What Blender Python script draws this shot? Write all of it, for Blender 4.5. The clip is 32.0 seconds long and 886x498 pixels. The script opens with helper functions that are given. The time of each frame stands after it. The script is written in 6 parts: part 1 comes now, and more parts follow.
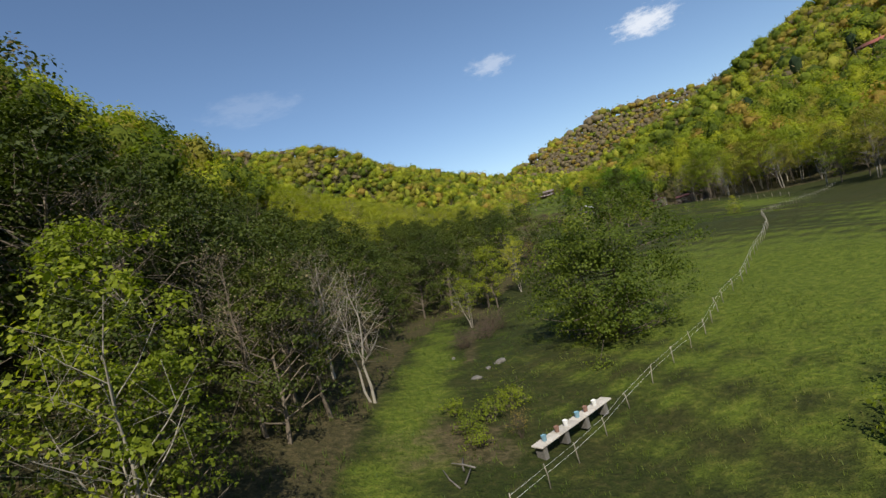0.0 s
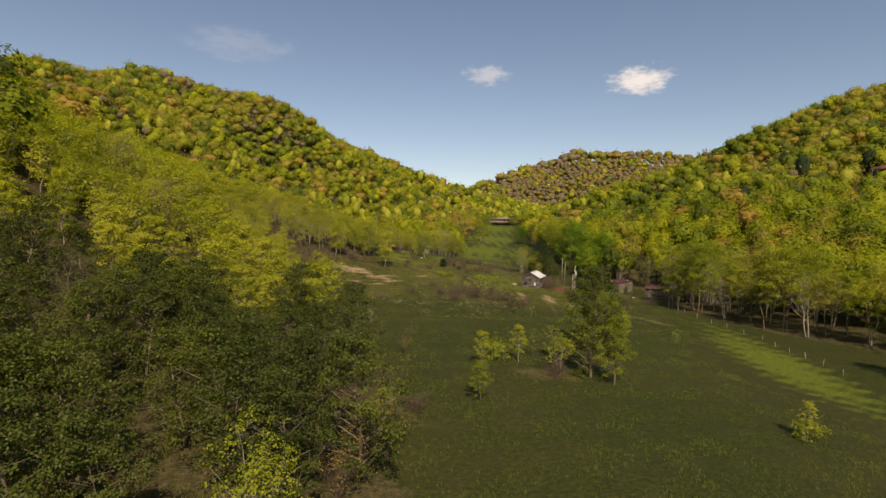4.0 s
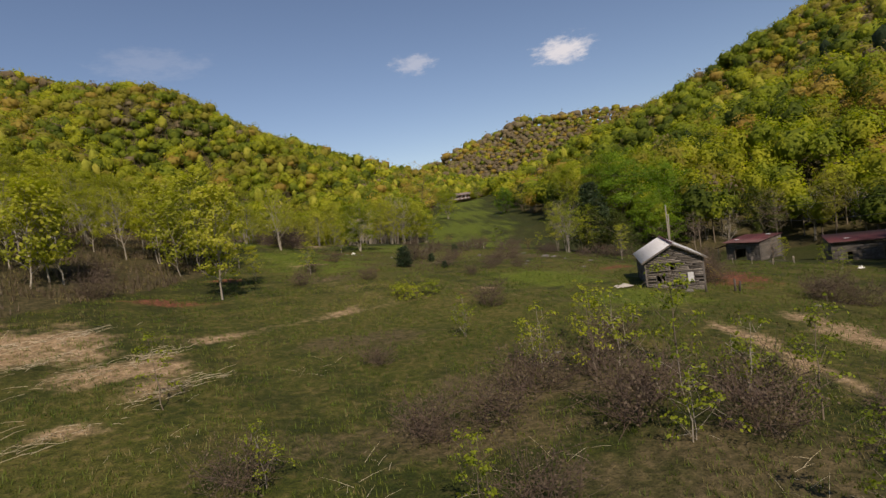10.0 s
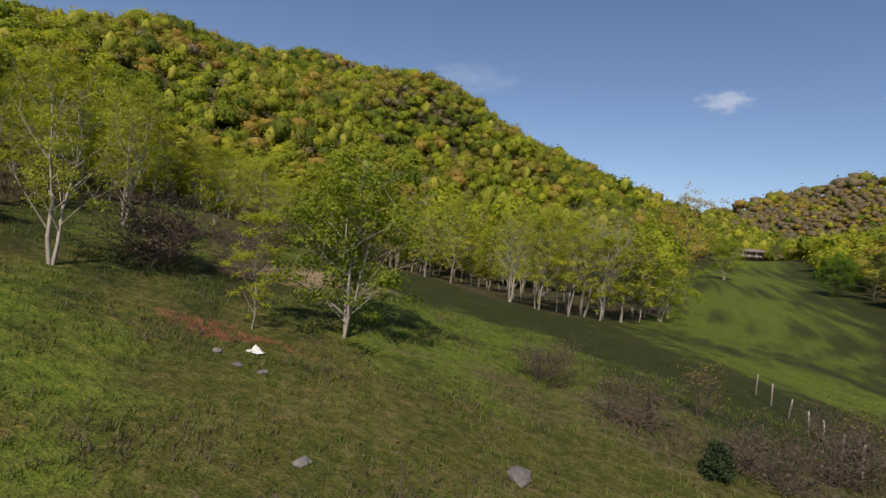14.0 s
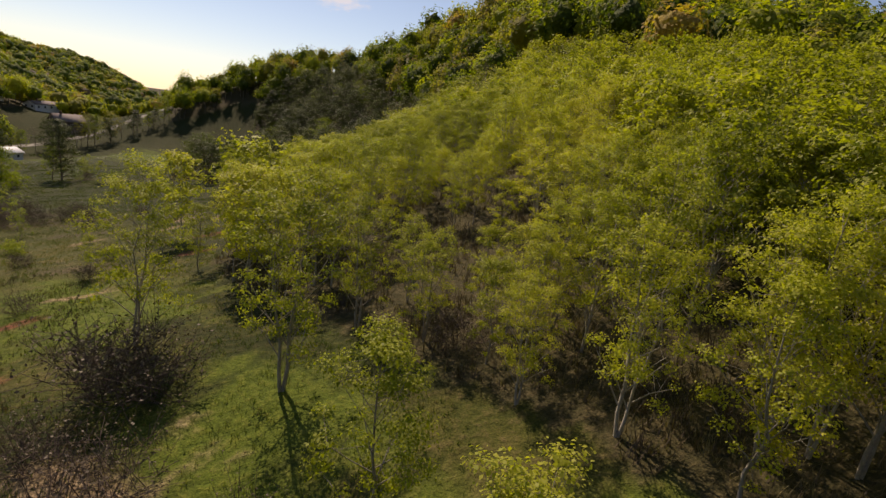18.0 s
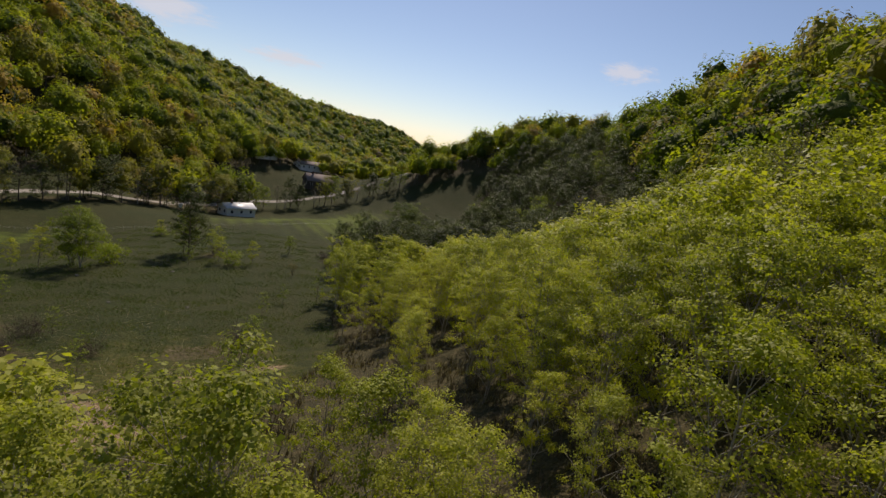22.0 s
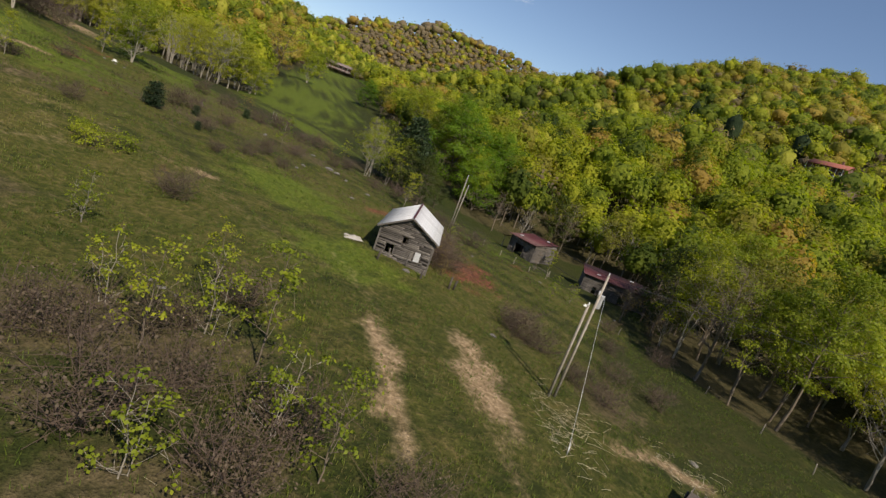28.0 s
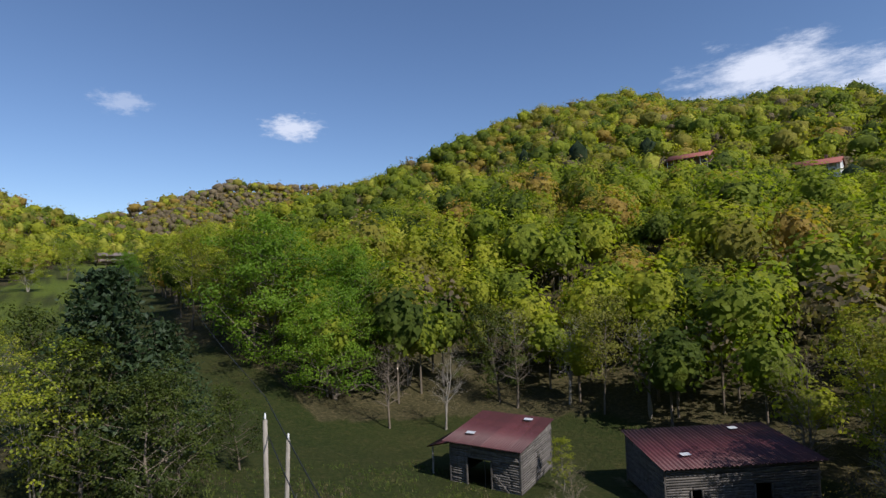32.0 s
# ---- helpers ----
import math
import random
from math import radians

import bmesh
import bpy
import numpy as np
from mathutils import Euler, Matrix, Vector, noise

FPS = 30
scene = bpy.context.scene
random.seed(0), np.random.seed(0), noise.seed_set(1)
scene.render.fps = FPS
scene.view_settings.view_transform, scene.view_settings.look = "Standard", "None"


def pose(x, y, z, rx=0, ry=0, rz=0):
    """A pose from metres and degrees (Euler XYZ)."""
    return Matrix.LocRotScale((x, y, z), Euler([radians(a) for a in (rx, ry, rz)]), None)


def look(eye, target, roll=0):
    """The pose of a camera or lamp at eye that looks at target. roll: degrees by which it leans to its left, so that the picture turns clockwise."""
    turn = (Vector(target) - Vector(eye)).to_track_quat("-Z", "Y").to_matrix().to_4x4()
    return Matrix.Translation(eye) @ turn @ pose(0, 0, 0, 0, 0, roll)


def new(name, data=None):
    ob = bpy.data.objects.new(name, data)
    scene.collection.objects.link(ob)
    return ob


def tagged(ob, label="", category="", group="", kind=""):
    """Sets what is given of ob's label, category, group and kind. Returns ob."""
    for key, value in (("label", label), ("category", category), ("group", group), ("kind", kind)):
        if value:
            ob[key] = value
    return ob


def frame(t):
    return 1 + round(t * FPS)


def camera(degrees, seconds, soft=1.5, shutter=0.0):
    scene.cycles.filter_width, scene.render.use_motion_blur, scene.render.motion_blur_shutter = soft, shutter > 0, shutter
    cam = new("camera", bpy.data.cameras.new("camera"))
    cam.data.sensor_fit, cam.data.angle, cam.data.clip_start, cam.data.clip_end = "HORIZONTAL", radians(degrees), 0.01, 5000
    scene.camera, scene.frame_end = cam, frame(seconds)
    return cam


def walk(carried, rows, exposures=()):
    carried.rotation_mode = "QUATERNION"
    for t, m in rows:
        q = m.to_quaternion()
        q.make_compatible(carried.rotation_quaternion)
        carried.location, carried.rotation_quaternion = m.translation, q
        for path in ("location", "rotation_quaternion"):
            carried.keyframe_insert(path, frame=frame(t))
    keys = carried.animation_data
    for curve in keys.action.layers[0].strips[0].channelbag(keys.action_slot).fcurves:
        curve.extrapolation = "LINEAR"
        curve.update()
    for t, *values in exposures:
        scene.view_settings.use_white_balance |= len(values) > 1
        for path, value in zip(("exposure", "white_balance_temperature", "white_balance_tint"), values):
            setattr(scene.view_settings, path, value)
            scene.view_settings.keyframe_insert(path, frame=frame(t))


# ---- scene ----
cam = camera(80.0, 32.0, 1.45, 0.0)
PATH = [
    (0, (16.16, -37.99, 3.60), (14.68, -18.05, 3.34), -15.2),
    (0.5, (15.45, -29.46, 3.83), (15.00, -9.47, 3.55), -17.2),
    (1, (15.33, -21.08, 3.63), (15.56, -1.08, 3.43), -17.0),
    (1.5, (15.63, -13.02, 3.79), (16.32, 6.97, 3.68), -16.9),
    (2, (16.82, -5.24, 4.61), (17.85, 14.74, 4.70), -16.8),
    (2.5, (19.62, 2.38, 6.56), (20.73, 22.34, 6.75), -16.4),
    (3, (23.14, 10.38, 9.60), (24.50, 30.33, 9.24), -13.4),
    (3.5, (26.85, 17.90, 12.17), (27.77, 37.87, 11.71), -5.1),
    (4, (30.49, 25.44, 14.23), (30.94, 45.43, 13.59), 0.7),
    (4.5, (33.61, 32.85, 15.11), (33.80, 52.83, 14.21), 5.2),
    (6.5, (35.55, 67.46, 10.59), (35.10, 87.41, 9.33), 18.5),
    (7, (35.56, 76.74, 8.86), (35.14, 96.72, 8.27), 15.6),
    (7.5, (34.67, 86.19, 7.84), (35.12, 106.18, 7.11), 7.9),
    (8, (33.99, 95.45, 7.08), (34.88, 115.40, 6.04), 3.7),
    (8.5, (33.45, 104.45, 6.67), (34.45, 124.42, 6.12), 2.5),
    (9, (33.00, 113.40, 6.70), (34.39, 133.35, 6.57), -1.3),
    (9.5, (32.48, 122.28, 7.34), (34.32, 142.20, 7.14), -5.0),
    (10, (32.35, 131.16, 8.13), (34.47, 151.02, 7.04), -8.1),
    (10.5, (32.73, 139.48, 8.29), (34.93, 159.31, 6.99), -7.7),
    (11, (33.49, 147.72, 8.62), (35.70, 167.52, 6.85), -7.3),
    (11.5, (34.70, 156.45, 8.85), (37.04, 176.20, 6.68), -6.8),
    (12, (36.25, 166.01, 8.65), (39.19, 185.71, 6.83), -2.6),
    (12.5, (37.99, 174.53, 8.50), (40.14, 194.37, 7.27), 2.8),
    (13, (39.84, 182.93, 8.31), (39.70, 202.92, 7.75), 5.2),
    (13.5, (40.41, 192.18, 8.48), (36.86, 211.86, 8.27), 4.2),
    (14, (40.94, 201.04, 9.51), (33.79, 219.71, 9.46), 5.8),
    (14.5, (40.31, 208.03, 11.19), (29.71, 224.99, 10.98), 15.3),
    (16.5, (25.41, 250.04, 21.22), (7.47, 241.51, 18.89), 34.8),
    (17, (20.28, 252.98, 22.06), (5.33, 240.80, 16.74), 22.6),
    (17.5, (14.87, 252.04, 21.76), (4.57, 235.79, 16.27), 12.9),
    (18, (10.76, 248.73, 21.53), (3.54, 230.66, 16.92), 8.0),
    (18.5, (7.47, 244.74, 21.96), (0.73, 226.38, 17.81), 9.5),
    (19, (4.13, 239.24, 22.49), (-2.04, 220.60, 18.66), 15.0),
    (19.5, (1.56, 233.27, 22.33), (-4.00, 214.32, 19.13), 20.0),
    (20, (-0.46, 226.61, 21.51), (-5.00, 207.27, 19.13), 24.5),
    (20.5, (-2.05, 219.36, 21.56), (-5.75, 199.79, 19.69), 23.7),
    (21, (-4.26, 211.33, 22.04), (-6.79, 191.55, 20.56), 22.3),
    (21.5, (-8.01, 203.17, 23.61), (-8.29, 183.27, 21.64), 18.5),
    (22, (-12.23, 194.00, 26.20), (-9.87, 174.49, 22.47), 10.6),
    (22.5, (-14.68, 185.57, 27.55), (-8.57, 167.19, 22.58), 8.4),
    (23, (-14.91, 176.43, 27.86), (-3.67, 161.09, 21.65), 15.4),
    (23.5, (-12.92, 169.62, 26.59), (2.47, 159.16, 19.26), 16.8),
    (24, (-8.52, 163.36, 23.83), (8.76, 157.15, 15.91), 10.9),
    (24.5, (-5.22, 158.45, 21.28), (12.77, 154.58, 13.45), 11.1),
    (26.5, (20.95, 120.91, 10.61), (37.77, 131.60, 8.97), 24.9),
    (27, (29.43, 122.82, 11.00), (44.09, 136.20, 8.52), 22.5),
    (27.5, (37.46, 127.69, 11.19), (48.66, 143.83, 7.45), 19.3),
    (28, (43.71, 134.91, 11.37), (51.59, 152.78, 7.08), 20.1),
    (28.5, (47.94, 140.65, 11.57), (53.18, 159.35, 6.76), 17.6),
    (29, (51.34, 146.74, 12.28), (54.75, 165.95, 7.84), 13.0),
    (29.5, (54.67, 154.31, 12.30), (58.39, 173.31, 7.30), -3.8),
    (30, (58.80, 163.41, 11.93), (66.16, 181.78, 9.06), -6.2),
    (30.5, (62.14, 171.38, 11.60), (72.53, 188.46, 10.81), -3.5),
    (31, (65.34, 178.87, 11.35), (76.53, 195.44, 11.13), -4.6),
    (31.5, (68.14, 185.71, 10.88), (79.66, 202.06, 11.35), -3.5),
    (32, (70.62, 191.37, 10.44), (82.64, 207.34, 11.25), -2.0),
]
EXPOSURES = [
    (0.0, 0.1, 6200, 9), (1.0, 0.1, 6600, 13), (2.0, 0.33, 7600, 15), (3.0, 0.08, 7900, 16), (4.0, 0.1, 8100, 16), (7.0, 0.08, 7600, 16), (8.0, 0.05, 7600, 17), (9.0, -0.08, 7300, 17), (12.0, -0.18, 6600, 19), (13.0, -0.12, 6400, 16), (14.5, -0.05, 6500, 15),
    (17.0, 0.5, 7300, 22), (18.0, -0.1, 7500, 23), (19.0, 0.0, 7100, 20), (20.0, -0.3, 6600, 20), (22.0, -0.3, 6700, 18), (23.0, -0.18, 6700, 17), (24.0, 0.15, 6600, 14), (27.0, 0.0, 6300, 11), (28.5, 0.06, 6700, 14), (30.0, -0.28, 6200, 17), (31.0, -0.14, 5750, 18), (32.0, -0.05, 5750, 14)]
walk(cam, [(t, look(eye, target, roll)) for t, eye, target, roll in PATH], EXPOSURES)

# ---------------------------------------------------------------- light
SUN_AZ, SUN_EL = 172.0, 45.0  # clockwise from +y, and above the horizon
world = bpy.data.worlds.new("sky")
scene.world = world
world.use_nodes = True
wn = world.node_tree
wn.nodes.clear()
w_out = wn.nodes.new("ShaderNodeOutputWorld")
w_bg = wn.nodes.new("ShaderNodeBackground")
w_sky = wn.nodes.new("ShaderNodeTexSky")
w_sky.sky_type, w_sky.sun_disc = "NISHITA", False
w_sky.sun_elevation, w_sky.sun_rotation = radians(SUN_EL), radians(SUN_AZ)
w_sky.altitude, w_sky.air_density, w_sky.dust_density, w_sky.ozone_density = 800, 1.0, 0.4, 2.0
w_bg.inputs[1].default_value = 0.11
# Small fair-weather clouds: soft noise inside wide cells of the sky.
w_geo = wn.nodes.new("ShaderNodeTexCoord")


def sky_cloud(az, el, half_w, half_h, seed, strength):
    """A small cloud round a direction of the sky: returns its cover."""
    d = Vector((math.sin(radians(az)) * math.cos(radians(el)), math.cos(radians(az)) * math.cos(radians(el)), math.sin(radians(el))))
    right = d.cross(Vector((0, 0, 1))).normalized()
    up = right.cross(d)

    def dot(v, k):
        n = wn.nodes.new("ShaderNodeVectorMath")
        n.operation = "DOT_PRODUCT"
        n.inputs[1].default_value = v * k
        wn.links.new(w_geo.outputs["Generated"], n.inputs[0])
        return n.outputs["Value"]

    comb = wn.nodes.new("ShaderNodeCombineXYZ")
    wn.links.new(dot(right, 1 / math.radians(half_w)), comb.inputs[0])
    wn.links.new(dot(up, 1 / math.radians(half_h)), comb.inputs[1])
    front = dot(d, 1.0)
    ln = wn.nodes.new("ShaderNodeVectorMath")
    ln.operation = "LENGTH"
    wn.links.new(comb.outputs[0], ln.inputs[0])
    no = wn.nodes.new("ShaderNodeTexNoise")
    no.inputs["Scale"].default_value, no.inputs["Detail"].default_value, no.inputs["Roughness"].default_value = 1.7, 8, 0.66
    sh = wn.nodes.new("ShaderNodeVectorMath")
    sh.operation = "ADD"
    sh.inputs[1].default_value = (seed * 3.7, seed * 1.9, seed)
    wn.links.new(comb.outputs[0], sh.inputs[0])
    wn.links.new(sh.outputs[0], no.inputs["Vector"])

    def calc(op, a, b):
        n = wn.nodes.new("ShaderNodeMath")
        n.operation = op
        for s, v in zip(n.inputs, (a, b)):
            if isinstance(v, bpy.types.NodeSocket):
                wn.links.new(v, s)
            else:
                s.default_value = v
        return n.outputs[0]

    body = calc("SUBTRACT", calc("MULTIPLY_ADD", no.outputs["Fac"], 2.6), ln.outputs["Value"])
    mr = wn.nodes.new("ShaderNodeMapRange")
    mr.interpolation_type = "SMOOTHSTEP"
    mr.inputs[1].default_value, mr.inputs[2].default_value, mr.inputs[4].default_value = 0.0, 1.15, strength
    wn.links.new(calc("SUBTRACT", body, 0.45), mr.inputs[0])
    return calc("MULTIPLY", mr.outputs[0], calc("GREATER_THAN", front, 0.3))


w_col = w_sky.outputs[0]
CLOUDS = [(5.7, 16.4, 1.9, 0.9, 0.4), (21.3, 15.2, 2.6, 1.15, 0.9), (69.5, 17.0, 6.0, 2.3, 1.0), (79.5, 15.0, 5.5, 1.7, 0.95), (88.0, 11.6, 6.5, 1.9, 0.95), (-171.8, 10.2, 2.4, 0.9, 0.7), (154.0, 5.7, 3.2, 0.7, 0.7), (143.0, 7.6, 4.0, 1.2, 0.7), (-20.0, 18.0, 4.0, 1.4, 0.12)]
for k, (az, el, hw, hh, st) in enumerate(CLOUDS):
    m_ = wn.nodes.new("ShaderNodeMix")
    m_.data_type = "RGBA"
    wn.links.new(sky_cloud(az, el, hw, hh, k + 1, st), m_.inputs[0])
    wn.links.new(w_col, m_.inputs[6])
    m_.inputs[7].default_value = (7.5, 7.6, 7.9, 1)
    w_col = m_.outputs[2]
wn.links.new(w_col, w_bg.inputs[0])
wn.links.new(w_bg.outputs[0], w_out.inputs[0])
sun = new("sun", bpy.data.lights.new("sun", "SUN"))
sun.data.energy, sun.data.angle, sun.data.color = 5.0, radians(0.6), (1.0, 0.90, 0.74)
SUN_DIR = Vector((math.sin(radians(SUN_AZ)) * math.cos(radians(SUN_EL)), math.cos(radians(SUN_AZ)) * math.cos(radians(SUN_EL)), math.sin(radians(SUN_EL))))
sun.matrix_world = look((0, 0, 300), Vector((0, 0, 300)) - SUN_DIR)


# ---------------------------------------------------------------- materials
def node_mat(name):
    m = bpy.data.materials.new(name)
    m.use_nodes = True
    nt = m.node_tree
    nt.nodes.clear()
    out = nt.nodes.new("ShaderNodeOutputMaterial")
    return m, nt, out


def ramp(nt, fac, stops):
    r = nt.nodes.new("ShaderNodeValToRGB")
    el = r.color_ramp.elements
    while len(el) < len(stops):
        el.new(0.5)
    for e, (p, c) in zip(el, stops):
        e.position, e.color = p, (*c, 1)
    nt.links.new(fac, r.inputs[0])
    return r.outputs[0]


def noise_tex(nt, scale, detail=4.0, rough=0.55, coord=None):
    n = nt.nodes.new("ShaderNodeTexNoise")
    n.inputs["Scale"].default_value = scale
    n.inputs["Detail"].default_value = detail
    n.inputs["Roughness"].default_value = rough
    if coord is not None:
        nt.links.new(coord, n.inputs["Vector"])
    return n.outputs["Fac"]


def mix(nt, a, b, fac, mode="MIX"):
    n = nt.nodes.new("ShaderNodeMix")
    n.data_type, n.blend_type = "RGBA", mode
    for sock, v in ((n.inputs[0], fac), (n.inputs[6], a), (n.inputs[7], b)):
        if isinstance(v, bpy.types.NodeSocket):
            nt.links.new(v, sock)
        else:
            sock.default_value = (*v, 1) if isinstance(v, tuple) else v
    return n.outputs[2]


def leaf_mat(name, colours, through_light=0.35, patch=0.08, rough=0.6, relief=0.0, island=0.42):
    """Foliage: colour by leaf, by tree and by patch, part of the light passing through the leaf."""
    m, nt, out = node_mat(name)
    geo = nt.nodes.new("ShaderNodeNewGeometry")
    info = nt.nodes.new("ShaderNodeObjectInfo")
    wide = noise_tex(nt, patch, 2.0, 0.5, geo.outputs["Position"])
    add = nt.nodes.new("ShaderNodeMath")
    add.operation = "ADD"
    sc = nt.nodes.new("ShaderNodeMath")
    sc.operation = "MULTIPLY_ADD"
    sc.inputs[1].default_value, sc.inputs[2].default_value = island, -0.6 * island
    nt.links.new(geo.outputs["Random Per Island"], sc.inputs[0])
    nt.links.new(sc.outputs[0], add.inputs[0])
    sw = nt.nodes.new("ShaderNodeMath")
    sw.operation = "MULTIPLY_ADD"
    sw.inputs[1].default_value, sw.inputs[2].default_value = 1.7, -0.45
    nt.links.new(wide, sw.inputs[0])
    so = nt.nodes.new("ShaderNodeMath")
    so.operation = "MULTIPLY_ADD"
    so.inputs[1].default_value, so.inputs[2].default_value = 0.3, -0.05
    nt.links.new(info.outputs["Random"], so.inputs[0])
    nt.links.new(sw.outputs[0], so.inputs[2])
    nt.links.new(so.outputs[0], add.inputs[1])
    col = ramp(nt, add.outputs[0], [(i / (len(colours) - 1), c) for i, c in enumerate(colours)])
    dif = nt.nodes.new("ShaderNodeBsdfPrincipled")
    dif.inputs["Roughness"].default_value = rough
    dif.inputs["Specular IOR Level"].default_value = 0.25
    tr = nt.nodes.new("ShaderNodeBsdfTranslucent")
    nt.links.new(col, dif.inputs["Base Color"])
    nt.links.new(mix(nt, col, (1.4, 1.55, 0.45), 1.0, "MULTIPLY"), tr.inputs["Color"])
    if relief:
        bp = nt.nodes.new("ShaderNodeBump")
        bp.inputs["Strength"].default_value, bp.inputs["Distance"].default_value = 1.0, relief
        nt.links.new(noise_tex(nt, 0.9, 5.0, 0.65, geo.outputs["Position"]), bp.inputs["Height"])
        nt.links.new(bp.outputs[0], dif.inputs["Normal"])
    ms = nt.nodes.new("ShaderNodeMixShader")
    ms.inputs[0].default_value = through_light
    nt.links.new(dif.outputs[0], ms.inputs[1])
    nt.links.new(tr.outputs[0], ms.inputs[2])
    nt.links.new(ms.outputs[0], out.inputs[0])
    return m


def rough_mat(name, dark, light, scale=4.0, stretch=(1, 1, 1), rough=0.85, bump=0.3, metal=0.0, fine=None, vary=0.25):
    """A worn surface: colour in two scales of noise, fine relief, and a shift from piece to piece."""
    m, nt, out = node_mat(name)
    tc = nt.nodes.new("ShaderNodeTexCoord")
    mp = nt.nodes.new("ShaderNodeMapping")
    mp.inputs["Scale"].default_value = stretch
    nt.links.new(tc.outputs["Object"], mp.inputs[0])
    info = nt.nodes.new("ShaderNodeObjectInfo")
    big = noise_tex(nt, scale, 5, 0.6, mp.outputs[0])
    small = noise_tex(nt, fine or scale * 7, 3, 0.6, mp.outputs[0])
    c = ramp(nt, big, [(0.3, dark), (0.7, light)])
    c = mix(nt, c, ramp(nt, small, [(0.3, tuple(v * 0.6 for v in dark)), (0.7, tuple(min(1, v * 1.15) for v in light))]), 0.4)
    shade = ramp(nt, info.outputs["Random"], [(0, (1 - vary,) * 3), (1, (1 + vary * 0.6,) * 3)])
    c = mix(nt, c, shade, 1.0, "MULTIPLY")
    b = nt.nodes.new("ShaderNodeBsdfPrincipled")
    b.inputs["Roughness"].default_value, b.inputs["Metallic"].default_value = rough, metal
    nt.links.new(c, b.inputs["Base Color"])
    bp = nt.nodes.new("ShaderNodeBump")
    bp.inputs["Strength"].default_value, bp.inputs["Distance"].default_value = bump, 0.02
    nt.links.new(small, bp.inputs["Height"])
    nt.links.new(bp.outputs[0], b.inputs["Normal"])
    nt.links.new(b.outputs[0], out.inputs[0])
    return m


LEAF_COLOURS = {
    "birch": ("birch_leaves", [(0.175, 0.19, 0.024), (0.28, 0.30, 0.034), (0.385, 0.38, 0.044), (0.46, 0.425, 0.07)], 0.45),
    "fresh": ("fresh_leaves", [(0.149, 0.167, 0.014), (0.241, 0.265, 0.018), (0.345, 0.356, 0.023), (0.448, 0.414, 0.034)], 0.4),
    "green": ("green_leaves", [(0.042, 0.068, 0.009), (0.075, 0.107, 0.011), (0.12, 0.155, 0.013), (0.17, 0.20, 0.016)], 0.35),
    "mid": ("spring_leaves", [(0.086, 0.115, 0.011), (0.149, 0.190, 0.015), (0.230, 0.270, 0.020), (0.333, 0.345, 0.025)], 0.42),
    "maple": ("maple_leaves", [(0.055, 0.105, 0.007), (0.09, 0.165, 0.009), (0.135, 0.225, 0.012), (0.18, 0.27, 0.016)], 0.42),
    "olive": ("olive_leaves", [(0.127, 0.132, 0.021), (0.196, 0.190, 0.029), (0.265, 0.241, 0.034), (0.299, 0.282, 0.034)], 0.35),
    "russet": ("russet_buds", [(0.252, 0.168, 0.037), (0.326, 0.221, 0.047), (0.378, 0.273, 0.053), (0.347, 0.294, 0.053)], 0.3),
    "bare": ("budding_twigs", [(0.13, 0.10, 0.065), (0.18, 0.14, 0.085), (0.23, 0.18, 0.105), (0.23, 0.20, 0.09)], 0.15),
    # Deep green with cloud shade put into the leaf colour.
    "deep": ("shaded_deep_green_leaves", [(0.024, 0.036, 0.006), (0.042, 0.060, 0.008), (0.066, 0.087, 0.010), (0.098, 0.117, 0.013)], 0.25),
    "pine": ("pine_needles", [(0.012, 0.024, 0.010), (0.02, 0.038, 0.014), (0.03, 0.052, 0.018), (0.045, 0.07, 0.022)], 0.1),
    "scrub": ("bramble_canes", [(0.055, 0.042, 0.028), (0.085, 0.064, 0.042), (0.115, 0.085, 0.055), (0.11, 0.095, 0.045)], 0.1),
    "grass": ("grass_blades", [(0.045, 0.075, 0.010), (0.08, 0.12, 0.015), (0.12, 0.15, 0.022), (0.21, 0.19, 0.06)], 0.25),
    "plum": ("plum_leaves", [(0.035, 0.010, 0.014), (0.06, 0.016, 0.02), (0.085, 0.022, 0.026), (0.10, 0.03, 0.03)], 0.25),
    "tan": ("dry_grass", [(0.09, 0.085, 0.03), (0.14, 0.125, 0.045), (0.19, 0.16, 0.065), (0.23, 0.19, 0.09)], 0.2),
    "straw": ("dry_stalks", [(0.30, 0.25, 0.16), (0.42, 0.36, 0.24), (0.52, 0.46, 0.33), (0.58, 0.53, 0.42)], 0.1),
}
LEAF = {k: leaf_mat(n, c, t) for k, (n, c, t) in LEAF_COLOURS.items()}
WOOD_KINDS = ["fresh", "green", "olive", "russet", "birch", "bare", "pine", "mid"]
FAR_LEAF = {k: leaf_mat("far_" + LEAF_COLOURS[k][0], LEAF_COLOURS[k][1], 0.5, 0.11, 0.7, 0.0, 0.3) for k in WOOD_KINDS}
FAR_CORE = {k: leaf_mat("massed_" + LEAF_COLOURS[k][0], LEAF_COLOURS[k][1], 0.3, 0.11, 0.8, 1.2, 0.3) for k in WOOD_KINDS}
M_BIRCH = rough_mat("birch_bark", (0.20, 0.175, 0.14), (0.42, 0.38, 0.31), 3.0, (1, 1, 0.5))
M_BARK = rough_mat("grey_bark", (0.11, 0.085, 0.06), (0.22, 0.18, 0.13), 4.0, (1, 1, 0.3))
M_LOG = rough_mat("weathered_logs", (0.035, 0.029, 0.024), (0.235, 0.21, 0.185), 2.6, (1.4, 1, 0.8), 0.9, 0.7, vary=0.6)
M_BOARD = rough_mat("grey_boards", (0.05, 0.044, 0.038), (0.21, 0.19, 0.17), 1.8, (1, 1, 0.25), 0.9, 0.4, vary=0.3)
